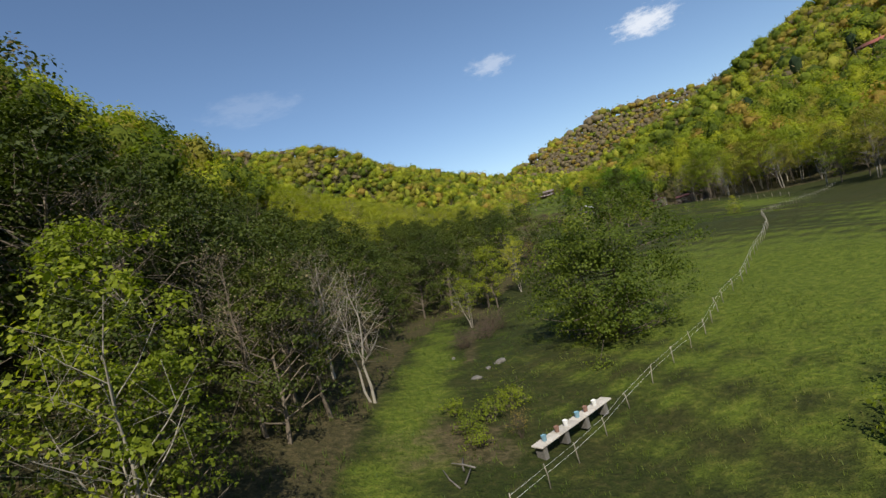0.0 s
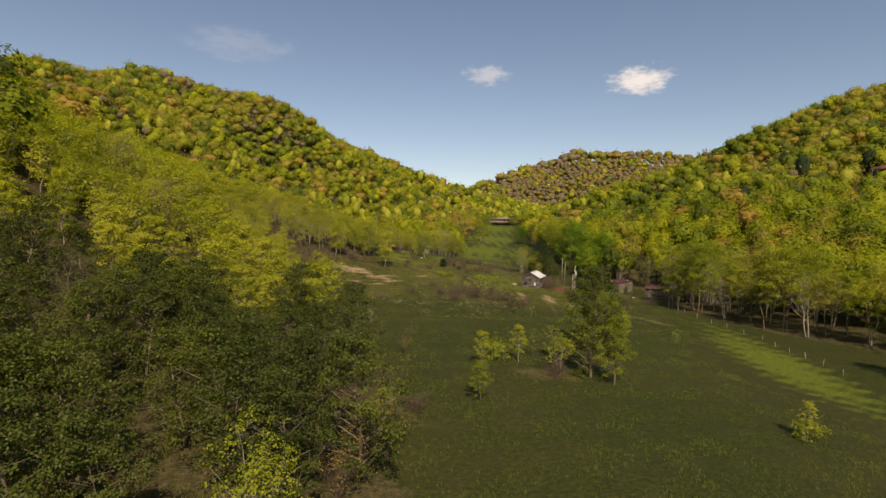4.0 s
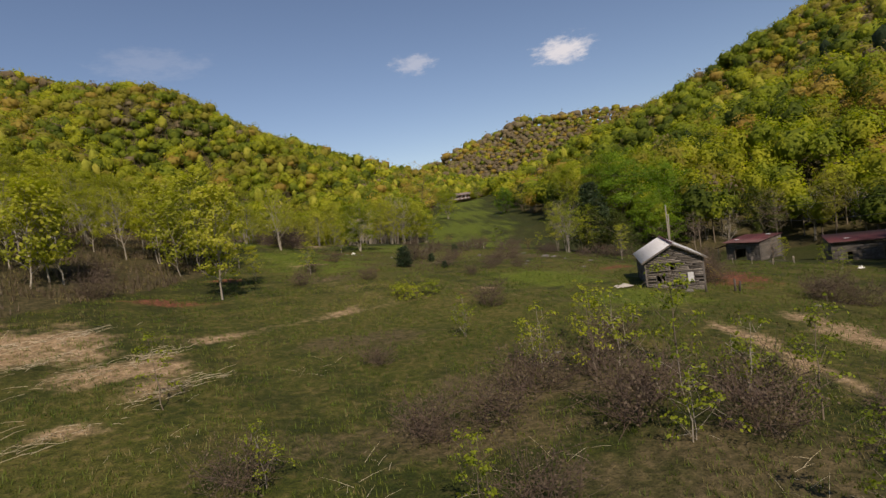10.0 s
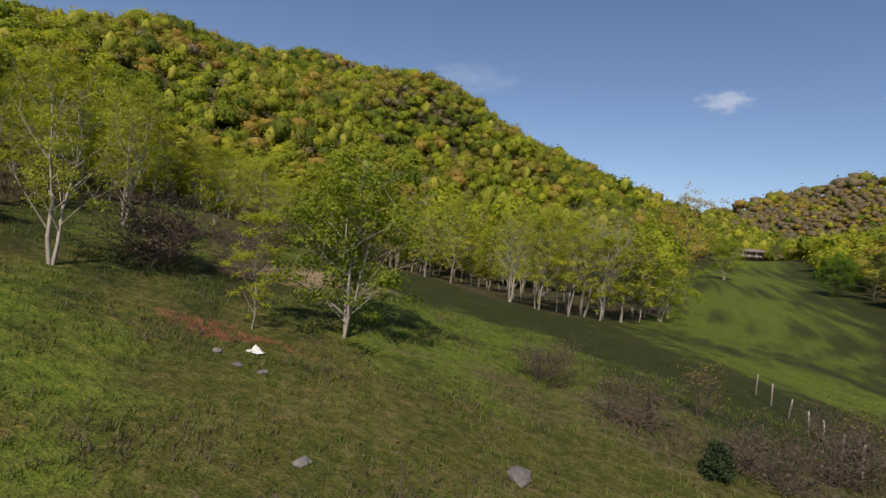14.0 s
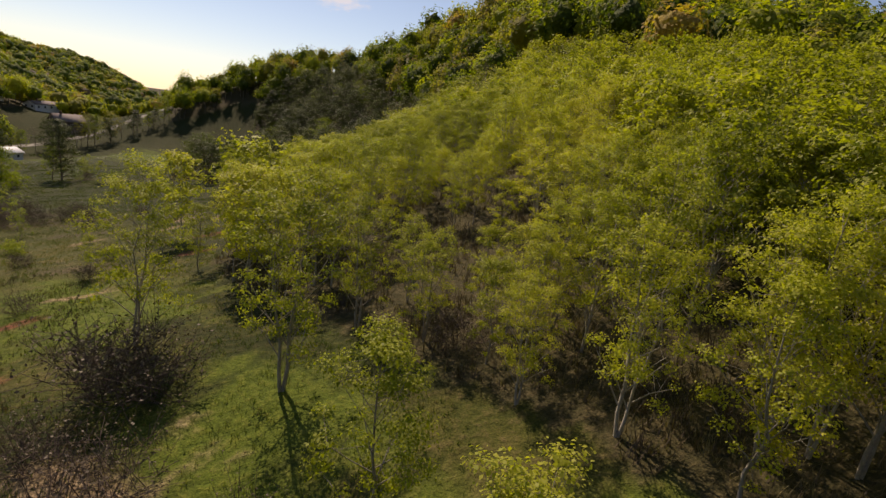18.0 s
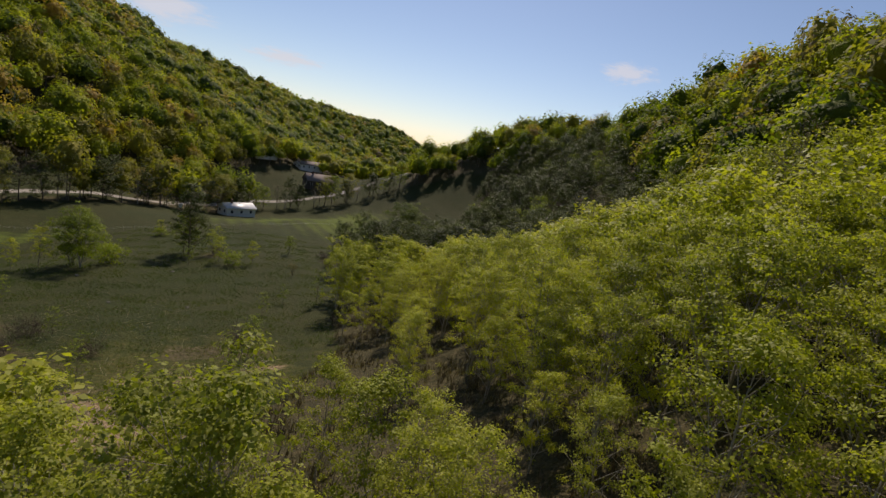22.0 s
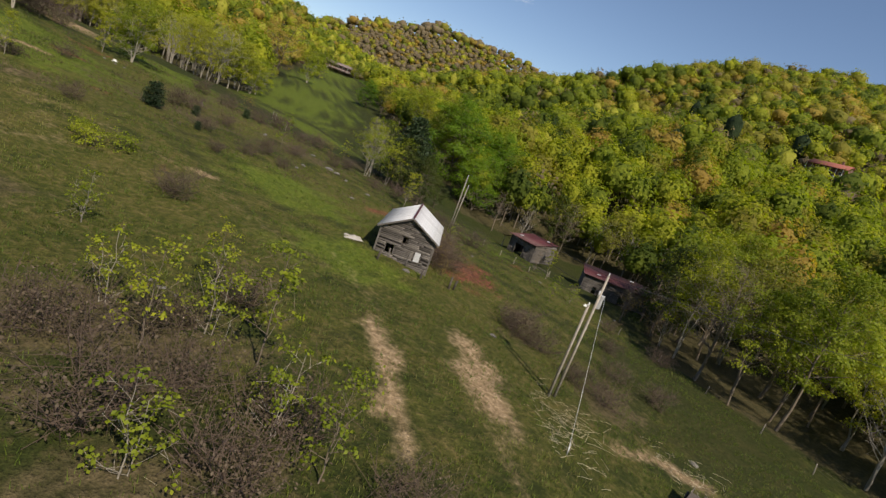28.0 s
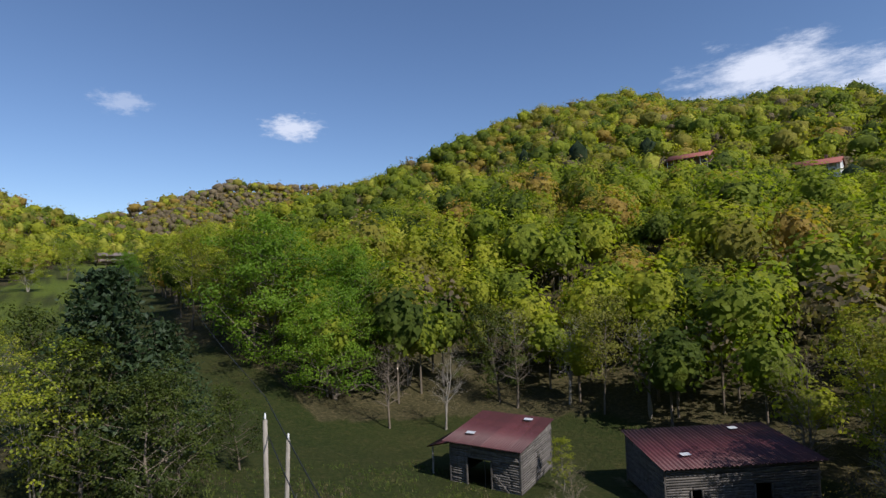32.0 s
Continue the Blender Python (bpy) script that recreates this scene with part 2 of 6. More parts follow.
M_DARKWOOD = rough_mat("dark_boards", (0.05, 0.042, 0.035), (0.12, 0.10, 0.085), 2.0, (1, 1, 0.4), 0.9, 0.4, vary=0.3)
M_TIN = rough_mat("galvanised_tin", (0.50, 0.51, 0.52), (0.72, 0.73, 0.74), 0.6, (1, 1, 1), 0.5, 0.1, 0.15, 9.0, 0.12)
M_RED = rough_mat("oxide_red_tin", (0.055, 0.014, 0.016), (0.11, 0.028, 0.03), 0.7, (1, 1, 1), 0.6, 0.15, 0.0, 8.0, 0.2)
M_POLE = rough_mat("weathered_pole", (0.22, 0.19, 0.15), (0.42, 0.38, 0.32), 3.0, (1, 1, 0.15), 0.9, 0.3)
M_STEEL = rough_mat("grey_steel", (0.45, 0.46, 0.47), (0.62, 0.63, 0.64), 2.0, (1, 1, 1), 0.45, 0.05, 0.3)
M_WIRE = rough_mat("black_wire", (0.012, 0.012, 0.013), (0.025, 0.025, 0.027), 2.0, (1, 1, 1), 0.6, 0.0)
M_STONE = rough_mat("field_stone", (0.09, 0.083, 0.072), (0.21, 0.195, 0.175), 2.0, (1, 1, 1), 0.9, 0.6)
M_WHITE = rough_mat("white_paint", (0.68, 0.68, 0.66), (0.82, 0.82, 0.80), 1.0, (1, 1, 1), 0.6, 0.1, vary=0.06)
M_CLAY = rough_mat("red_clay", (0.26, 0.10, 0.05), (0.40, 0.17, 0.09), 0.5, (1, 1, 1), 0.95, 0.5)
M_BRICK = rough_mat("brown_siding", (0.16, 0.09, 0.065), (0.26, 0.15, 0.11), 1.0, (1, 1, 1), 0.85, 0.3)
M_SHINGLE = rough_mat("brown_shingles", (0.13, 0.10, 0.09), (0.22, 0.18, 0.16), 1.5, (1, 1, 1), 0.9, 0.5)
M_PANE = rough_mat("dark_glass", (0.02, 0.025, 0.03), (0.035, 0.04, 0.05), 1.0, (1, 1, 1), 0.08, 0.0)
M_GRAVEL = rough_mat("pale_gravel", (0.40, 0.38, 0.35), (0.58, 0.56, 0.52), 0.4, (1, 1, 1), 0.95, 0.4, fine=6)
M_TAN = rough_mat("pale_stone_slab", (0.42, 0.38, 0.33), (0.60, 0.56, 0.50), 1.4, (1, 1, 1), 0.9, 0.4)
M_RUBBISH = rough_mat("faded_blue_plastic", (0.10, 0.22, 0.30), (0.20, 0.34, 0.42), 2.0, (1, 1, 1), 0.5, 0.1)
M_CANE = rough_mat("brown_canes", (0.07, 0.048, 0.036), (0.13, 0.09, 0.065), 4.0, (1, 1, 0.3))


# ---------------------------------------------------------------- builders
def mesh_np(name, verts, faces, mat, smooth=False):
    """A mesh from arrays: faces is a list of index arrays, each of one row length."""
    me = bpy.data.meshes.new(name)
    verts = np.asarray(verts, np.float32).reshape(-1, 3)
    faces = [np.asarray(f, np.int32) for f in faces if len(f)]
    loops = np.concatenate([f.ravel() for f in faces])
    sizes = np.concatenate([np.full(len(f), f.shape[1], np.int32) for f in faces])
    me.vertices.add(len(verts))
    me.vertices.foreach_set("co", verts.ravel())
    me.loops.add(len(loops))
    me.loops.foreach_set("vertex_index", loops)
    me.polygons.add(len(sizes))
    me.polygons.foreach_set("loop_start", np.r_[0, np.cumsum(sizes)[:-1]].astype(np.int32))
    me.polygons.foreach_set("loop_total", sizes)
    if smooth:
        me.polygons.foreach_set("use_smooth", np.ones(len(sizes), bool))
    me.update(calc_edges=True)
    me.materials.append(mat)
    return me


def thing(name, m, label, category, group=""):
    ob = new(name)
    ob.matrix_world = m
    ob.empty_display_size = 0.2
    return tagged(ob, label, category, group)


def part(name, mesh, parent, label="", m=None):
    ob = new(name, mesh)
    ob.parent = parent
    if m is not None:
        ob.matrix_local = m
    if label:
        tagged(ob, label)
    return ob


def box_mesh(name, sx, sy, sz, mat, bevel=0.0, base=False):
    """A bevelled block, centred, or with its foot at z = 0."""
    bm = bmesh.new()
    bmesh.ops.create_cube(bm, size=1.0)
    for v in bm.verts:
        v.co = Vector((v.co.x * sx, v.co.y * sy, (v.co.z + (0.5 if base else 0)) * sz))
    if bevel:
        bmesh.ops.bevel(bm, geom=bm.edges[:], offset=bevel, segments=1, affect="EDGES")
    me = bpy.data.meshes.new(name)
    bm.to_mesh(me)
    bm.free()
    me.materials.append(mat)
    return me


def tubes(segments, sides=5):
    """Tapered tubes: rows of start, end, start radius, end radius. Returns verts and quads."""
    vs, fs, n = [], [], 0
    ang = np.arange(sides) * 2 * np.pi / sides
    for a, b, ra, rb in segments:
        a, b = np.asarray(a, float), np.asarray(b, float)
        d = b - a
        d = d / (np.linalg.norm(d) + 1e-9)
        u = np.cross(d, (0.31, 0.95, 0.1) if abs(d[2]) > 0.9 else (0, 0, 1.0))
        u /= np.linalg.norm(u) + 1e-9
        w = np.cross(d, u)
        ring = np.cos(ang)[:, None] * u + np.sin(ang)[:, None] * w
        vs += [a + ring * ra, b + ring * rb]
        i = np.arange(sides)
        j = (i + 1) % sides
        fs.append(np.stack([n + i, n + j, n + sides + j, n + sides + i], 1))
        n += 2 * sides
    return np.concatenate(vs), np.concatenate(fs)


def cards(rng, pts, size, out=None, jitter=0.45, long=1.0, loose=0.75):
    """Leaves: a small folded four-sided blade at each point, turned at random or outward."""
    n = len(pts)
    nrm = rng.normal(size=(n, 3))
    if out is not None:
        nrm = nrm * loose + out
    nrm /= np.linalg.norm(nrm, axis=1, keepdims=True) + 1e-9
    ref = rng.normal(size=(n, 3))
    u = np.cross(nrm, ref)
    u /= np.linalg.norm(u, axis=1, keepdims=True) + 1e-9
    w = np.cross(nrm, u)
    s = (size * (1 + jitter * rng.uniform(-1, 1, n)))[:, None]
    v = np.stack([pts - u * s * 0.5 * long, pts - w * s * 0.36 + nrm * s * 0.10, pts + u * s * 0.5 * long, pts + w * s * 0.36 + nrm * s * 0.10], 1).reshape(-1, 3)
    return v, np.arange(4 * n).reshape(n, 4)


def grow(rng, h, spread, stems=1, lean=0.05, first=0.25, limbs=14, up=0.6, thick=0.016, twigs=3):
    """A tapered trunk with limbs and twigs. Returns tube segments and the twig ends."""
    seg, tips = [], []
    for s in range(stems):
        base = np.array([rng.uniform(-0.15, 0.15), rng.uniform(-0.15, 0.15), -0.35]) * (1 if stems > 1 else 0.2) - (0, 0, 0.2)
        hh = h * (1 if s == 0 else rng.uniform(0.7, 0.95))
        top = np.array([rng.normal(0, lean) * hh, rng.normal(0, lean) * hh, hh * 0.96])
        if stems > 1:
            a = s * 2 * np.pi / stems + rng.uniform(0, 1)
            top[:2] += np.array([np.cos(a), np.sin(a)]) * spread * 0.45
        k = 6
        pts = [base + (top - base) * (i / k) + np.r_[rng.normal(0, 0.012 * hh, 2), 0] * (0 < i < k) for i in range(k + 1)]
        r = lambda f: max(0.012, thick * hh * (1 - 0.93 * f))
        seg += [(pts[i], pts[i + 1], r(i / k), r((i + 1) / k)) for i in range(k)]
        tips.append(pts[-1])
        for i in range(limbs // stems + 1):
            f = first + (0.97 - first) * (i + rng.uniform(0.2, 0.8)) / (limbs // stems + 1)
            q = f * k
            p = pts[min(int(q), k - 1)] + (pts[min(int(q) + 1, k)] - pts[min(int(q), k - 1)]) * (q - int(q))
            a = i * 2.4 + rng.uniform(-0.5, 0.5)
            prof = np.sin(np.pi * min(1, (f - first) / (1 - first) * 0.78 + 0.25))
            ln = spread * (0.35 + 0.65 * prof) * rng.uniform(0.75, 1.15)
            e = p + np.array([np.cos(a) * ln, np.sin(a) * ln, ln * up * rng.uniform(0.6, 1.3)])
            mid = (p + e) / 2 + rng.normal(0, 0.05 * ln, 3)
            rl = r(f) * 0.5
            seg += [(p, mid, rl, rl * 0.65), (mid, e, rl * 0.65, 0.01)]
            tips.append(e)
            for _ in range(twigs):
                g = rng.uniform(0.3, 1)
                b = p + (e - p) * g
                d = rng.normal(size=3) * 0.38 * ln + (0, 0, 0.18 * ln)
                seg.append((b, b + d, max(0.008, rl * 0.35), 0.005))
                tips.append(b + d)
    return seg, np.array(tips)


TREES = {}


def tree_kind(key, seed, h, spread, leaves, leaf, n, size, clump, bark, stems=1, **kw):
    """Keeps the trunk and crown meshes of one kind of tree: leaves in tufts round the twig ends, facing out of the tuft."""
    rng = np.random.default_rng(seed)
    seg, tips = grow(rng, h, spread, stems, **kw)
    v, f = tubes(seg, 4)
    trunk = mesh_np("trunk", v, [f], bark, True)
    crown = None
    if n:
        tuft = clump * rng.uniform(0.45, 1.15, len(tips))
        weight = tuft ** 2 / (tuft ** 2).sum()
        i = rng.choice(len(tips), n, p=weight)
        d = rng.normal(size=(n, 3))
        d /= np.linalg.norm(d, axis=1, keepdims=True) + 1e-9
        d[:, 2] = np.where(d[:, 2] < -0.35, -d[:, 2], d[:, 2])
        pts = tips[i] + d * (tuft[i] * rng.uniform(0.35, 1.25, n))[:, None] * np.array([1.05, 1.05, 0.8])
        out = pts - np.array([0, 0, h * 0.5])
        out = d * 0.8 + 0.5 * out / (np.linalg.norm(out, axis=1, keepdims=True) + 1e-9) + (0, 0, 0.35)
        v, f = cards(rng, pts, size, out, loose=0.5)
        crown = mesh_np("crown", v, [f], LEAF[leaf])
    TREES[key] = (trunk, crown)


def pine_kind(key, seed, h, spread, n, size):
    rng = np.random.default_rng(seed)
    seg = [((0, 0, -0.4), (0, 0, h), 0.018 * h, 0.01)]
    pts = []
    tiers = int(h * 1.5)
    for i in range(tiers):
        f = 0.12 + 0.86 * i / tiers
        ln = spread * (1 - f) ** 0.6 * rng.uniform(0.75, 1.1) + 0.15
        for k in range(6):
            a = k * 1.05 + i * 0.7 + rng.uniform(-0.2, 0.2)
            p = np.array([0, 0, h * f])
            e = p + np.array([np.cos(a) * ln, np.sin(a) * ln, ln * rng.uniform(0.05, 0.3)])
            seg.append((p, e, 0.02 + 0.004 * h * (1 - f), 0.008))
            m = max(3, int(n / (tiers * 6) * (1.4 - f)))
            pts.append(p + (e - p) * rng.uniform(0.25, 1.05, (m, 1)) + rng.normal(0, 0.12 * ln + 0.06, (m, 3)))
    v, f = tubes(seg, 5)
    trunk = mesh_np("trunk", v, [f], M_BARK, True)
    pts = np.concatenate(pts)
    v, f = cards(rng, pts, size, None, 0.4, 1.5)
    TREES[key] = (trunk, mesh_np("crown", v, [f], LEAF["pine"]))


def plant(key, name, x, y, scale, turn, label, category, group="", lean=(0, 0), sz=1.0):
    trunk, crown = TREES[key]
    m = Matrix.Translation((x, y, float(ground(x, y)))) @ Euler((lean[0], lean[1], turn)).to_matrix().to_4x4() @ Matrix.Diagonal((scale, scale, scale * sz, 1))
    t = thing(name, m, label, category, group)
    part("trunk", trunk, t)
    if crown:
        part("crown", crown, t)
    return t


# Far woods: crowns of clumped leaves round a dark core, many in one mesh.
def crown_block(seed, n_clump, per, size, trunk_h, tall=1.0, ragged=0.18):
    """Arrays of a unit crown (radius 1, centred over the foot), for scattering: boughs of leaves over the upper side."""
    rng = np.random.default_rng(seed)
    g = (np.arange(n_clump) + rng.uniform(0.2, 0.8, n_clump)) / n_clump
    ph, z = np.arange(n_clump) * 2.39996 + rng.uniform(-0.3, 0.3, n_clump), 1 - 1.55 * g
    d = np.stack([np.sqrt(np.maximum(0, 1 - z * z)) * np.cos(ph), np.sqrt(np.maximum(0, 1 - z * z)) * np.sin(ph), z], 1)
    c = d * rng.uniform(0.74, 0.90 + ragged, (n_clump, 1)) * (1, 1, tall)
    e = rng.normal(size=(n_clump * per, 3))
    e /= np.linalg.norm(e, axis=1, keepdims=True) + 1e-9
    pts = np.repeat(c, per, 0) + e * rng.uniform(0.08, 0.25, (n_clump * per, 1))
    out = np.repeat(d, per, 0) + e * 0.35 + (0, 0, 0.45)
    v, f = cards(rng, pts, size, out, 0.4, 1.0, 0.38)
    v[:, 2] += trunk_h + 0.9 * tall
    return v, f


def core_block(trunk_h, tall, level, size, seed):
    """The lumpy inner mass of a unit crown."""
    bm = bmesh.new()
    bmesh.ops.create_icosphere(bm, subdivisions=level, radius=1.0)
    bm.verts.ensure_lookup_table()
    v = []
    for q in bm.verts:
        n = noise.noise(q.co * 1.9 + Vector((seed * 3.1, 0.7, 2.9))) * 0.5 + noise.noise(q.co * 4.3 + Vector((0.3, seed * 2.3, 1.1))) * 0.3
        v.append(q.co * (1 + n) * size)
    f = np.array([[w.index for w in p.verts] for p in bm.faces])
    bm.free()
    v = np.array(v) * (1, 1, tall)
    v[:, 2] += trunk_h + 0.9 * tall
    return v, f


def scatter(name, spots, block, mat, label, category="woods", smooth=False):
    """One mesh of many: spots are rows of x, y, z, radius, height factor, turn."""
    bv, bf = block
    s = np.asarray(spots)
    c, sn = np.cos(s[:, 5]), np.sin(s[:, 5])
    x = bv[None, :, 0] * s[:, 3, None]
    y = bv[None, :, 1] * s[:, 3, None]
    v = np.stack([x * c[:, None] - y * sn[:, None] + s[:, 0, None], x * sn[:, None] + y * c[:, None] + s[:, 1, None], bv[None, :, 2] * (s[:, 3] * s[:, 4])[:, None] + s[:, 2, None]], -1)
    f = bf[None] + (np.arange(len(s)) * len(bv))[:, None, None]
    ob = new(name, mesh_np(name, v.reshape(-1, 3), [f.reshape(-1, bf.shape[1])], mat, smooth))
    return tagged(ob, label, category, kind="stuff")


# ---------------------------------------------------------------- the lie of the land
# Ridge lines: points of x, y, crest height; then the steepness of the flanks.
RIDGES = [
    ([(25, -230, 4), (-20, -130, 36), (-72, -10, 60), (-98, 85, 57), (-250, 235, 62), (-310, 500, 150), (-324, 726, 196)], 0.62),
    ([(-324, 726, 196), (-165, 658, 156), (-28, 810, 98), (47, 913, 82), (172, 1103, 70)], 0.72),
    ([(350, 1700, 205), (505, 1650, 248), (740, 1440, 210), (900, 1200, 190)], 0.42),
    ([(330, 900, 50), (425, 680, 82), (450, 560, 132), (490, 490, 156), (484, 357, 119), (450, 250, 74), (410, 170, 36)], 0.43),
    ([(950, -150, 165), (900, 100, 168), (1000, 300, 185)], 0.4),
    ([(390, 40, 62), (360, -70, 108), (394, -283, 82), (385, -615, 52), (300, -1000, 35)], 0.55),
]
NEAR_X, NEAR_Y, NEAR_STEP = -110.0, -110.0, 40.0
NEAR = [
    (-0, 0, 0.3, 0.6, 0.7, 0.3, 0.2, 0.1, 0.1, 0, -0),
    (-0.1, -5.7, -2.2, 3.8, -0.1, -3.5, 7.2, 13.3, 14.9, 10.4, 0),
    (-0, -17.1, -31.3, -39.5, -44.7, -32.1, -10.5, 8.9, 19.8, 16.2, 0.4),
    (-0, -22.8, -37.9, -37.4, -26.5, -13.9, -9.6, -0.2, 6.4, 7.5, 0.6),
    (-0.1, -14.9, -13.9, -7.6, -4.6, -1.6, 0.3, 2.2, 3.7, 3.3, 0.2),
    (-0, -10.1, -14.2, -12.6, -2.4, -4.8, -5.3, -3.5, -3.6, -10.7, -0.3),
    (0, -7.8, -16.3, -14.6, -2.2, -1.4, -3.7, -5.6, -12.6, -17.3, -0.3),
    (0, -0, -0.2, -0.1, 0, 0, -0, -0, -0.1, -0.2, -0),
]


def ground(x, y):
    x, y = np.broadcast_arrays(np.asarray(x, float), np.asarray(y, float))
    z = np.where(y > 150, -6 + 0.052 * (y - 150), -6 + 0.05 * (y - 150)) * np.exp(-((y / 3000) ** 2))
    best = z
    for line, k in RIDGES:
        top = np.full(np.broadcast(x, y).shape, -1e9)
        for (ax, ay, az), (bx, by, bz) in zip(line, line[1:]):
            dx, dy = bx - ax, by - ay
            t = np.clip(((x - ax) * dx + (y - ay) * dy) / (dx * dx + dy * dy), 0, 1)
            d = np.hypot(x - ax - t * dx, y - ay - t * dy)
            top = np.maximum(top, az + (bz - az) * t - k * (np.sqrt(d * d + 900) - 30))
        s = 16.0
        gap = np.clip((top - best) / s, -30, 30)
        best = best + s * np.log1p(np.exp(gap))
    z = best + 5.0 * np.sin(x / 47 + y / 61 + 1.3) * np.sin(y / 53 - x / 80) * np.clip((best + 2) / 60, 0, 1)
    u, v = (x - NEAR_X) / NEAR_STEP, (y - NEAR_Y) / NEAR_STEP
    g = np.array(NEAR)
    k = (u > -2) & (u < g.shape[0] + 1) & (v > -2) & (v < g.shape[1] + 1)
    if k.any():
        bump = lambda a: np.where(a < 1, 2 / 3 - a * a + a ** 3 / 2, np.clip(2 - a, 0, None) ** 3 / 6)
        wu = bump(np.abs(u[k][:, None] - np.arange(g.shape[0])))
        wv = bump(np.abs(v[k][:, None] - np.arange(g.shape[1])))
        z = np.array(z)
        z[k] += ((wu @ g) * wv).sum(1)
    return z + 0.25 * np.sin(x / 7.3 + 0.4 * np.sin(y / 9)) * np.sin(y / 8.1) + 0.12 * np.sin(x / 2.9 + y / 4.1)


# Open land: meadows, lawns and yards, as outlines in plan.
OPEN = [
    [(26, -95), (20, -30), (31, 0), (40, 18), (44, 40), (36, 58), (22, 72), (20, 90), (15, 108), (9, 128), (3, 142), (2, 160), (8, 176), (13, 196), (10, 212), (6, 218), (-2, 236), (-8, 252), (6, 262), (20, 257), (27, 250), (31, 252), (36, 258), (42, 278), (46, 300), (46, 335), (45, 372), (53, 420), (74, 540), (80, 690), (130, 700), (124, 560), (104, 430), (94, 340), (74, 262), (62, 234), (66, 222), (80, 222), (96, 240), (112, 236), (122, 226), (118, 206), (104, 190), (100, 174), (110, 152), (122, 120), (120, 88), (112, 60), (112, 20), (104, -20), (96, -95)],
    [(5, -90), (6, -20), (6.5, 20), (8, 34), (11.5, 34), (12, 8), (17, 2), (22, -4), (15, -22), (14, -90)],
    [(13, -95), (13, 22), (17, 44), (30, 64), (46, 62), (70, -95)],
    [(58, 236), (66, 246), (82, 244), (96, 246), (96, 268), (88, 290), (96, 345), (60, 345), (44, 300)],
    [(74, 205), (124, 203), (129, 232), (112, 247), (96, 250), (82, 246), (70, 240), (62, 225)],
    [(120, 80), (136, 70), (140, 30), (128, 10), (114, 40)],
    [(104, -30), (130, -30), (125, -110), (60, -150), (45, -70), (70, -30)],
]


def inside(x, y, poly):
    x, y = np.asarray(x, float), np.asarray(y, float)
    r = np.zeros(np.broadcast(x, y).shape, bool)
    for (ax, ay), (bx, by) in zip(poly, poly[1:] + poly[:1]):
        if ay != by:
            r ^= ((ay > y) != (by > y)) & (x < (bx - ax) * (y - ay) / (by - ay) + ax)
    return r


def is_open(x, y):
    r = inside(x, y, OPEN[0])
    for p in OPEN[1:]:
        r |= inside(x, y, p)
    return r


def blot(x, y, spots):
    """Patches of ground, worn, grassy or painted sunlit: 1 in the middle of the spots (x, y, long half, short half,
    turn), falling unevenly to 0.
    """
    r = np.zeros(np.broadcast(x, y).shape)
    for sx, sy, a, b, t in spots:
        c, s = math.cos(radians(t)), math.sin(radians(t))
        u, v = ((x - sx) * c + (y - sy) * s) / a, (-(x - sx) * s + (y - sy) * c) / b
        wob = 0.28 * np.sin(x * 1.1 + y * 0.7 + sx) + 0.22 * np.sin(y * 1.7 - x * 0.5) + 0.15 * np.sin(x * 3.1 + y * 2.3)
        r = np.maximum(r, np.clip(1.6 - 1.5 * np.hypot(u, v) + wob, 0, 1))
    return r


def lane(x, y, pts, w):
    """Closeness to a track through the points: 1 on it, 0 past its width."""
    r = np.full(np.broadcast(x, y).shape, 1e9)
    for (ax, ay), (bx, by) in zip(pts, pts[1:]):
        dx, dy = bx - ax, by - ay
        t = np.clip(((x - ax) * dx + (y - ay) * dy) / (dx * dx + dy * dy), 0, 1)
        r = np.minimum(r, np.hypot(x - ax - t * dx, y - ay - t * dy))
    return np.clip(1.3 - r / w, 0, 1)


STRAW = [(9.5, 165, 8, 5.2, 10), (17, 162, 4.5, 2.6, 30), (20, 160, 2.4, 1.6, 30), (7.5, 150, 3, 1.6, 20), (20, 169, 3, 1.2, 50), (17, 155, 2.6, 1.0, 15), (12, 153, 4, 1.4, 10), (28, 176, 4, 0.9, 60), (61.5, 162, 8, 2.4, 82), (54, 160, 8, 1.3, 86), (76, 158, 6, 1.5, -15), (18, 232, 8, 5, 40), (-9, 243, 6, 2, 30), (22, 203, 3, 1, 20), (42, 184, 1.5, 1, 0), (85, 152, 7, 1.2, -40)]
CLAY = [(70.5, 186, 7.2, 4.4, 65), (62, 198, 3.6, 1.6, 10), (25, 209, 3, 1.2, 20), (24, 218.5, 4.5, 1.3, 15), (15, 190, 3, 1.5, 40), (13, 179, 4.5, 2.2, 10), (39, 181, 1.2, 0.7, 0), (88, 206, 4, 1.5, 40), (30, 197, 2, 1, 10), (66, 204, 3, 1, 0)]
# Green lawns, and grass painted brighter where sun falls on the meadow.
LUSH_SUNLIT = [(8, 240, 9, 8, 0), (10, 228, 8, 8, 0), (42, 8, 26, 44, 0), (24, 204, 9, 10, 0), (33, 226, 12, 6, 0), (50, 190, 9, 8, 0), (54, 176, 8, 6, 20), (-2, 239, 7, 3, 10), (86, 214, 10, 6, 40), (48, 285, 26, 26, 0), (60, 330, 24, 50, 0), (75, 420, 24, 70, 0), (92, 540, 24, 90, 0), (105, 650, 30, 60, 0), (55, 255, 18, 10, 0), (9, 0, 3, 40, 0), (20, 209, 10, 9, 0), (30, 233, 14, 5, 0), (74, 10, 20, 46, 0), (58, -30, 16, 30, 0), (94, 120, 8, 40, -10)]
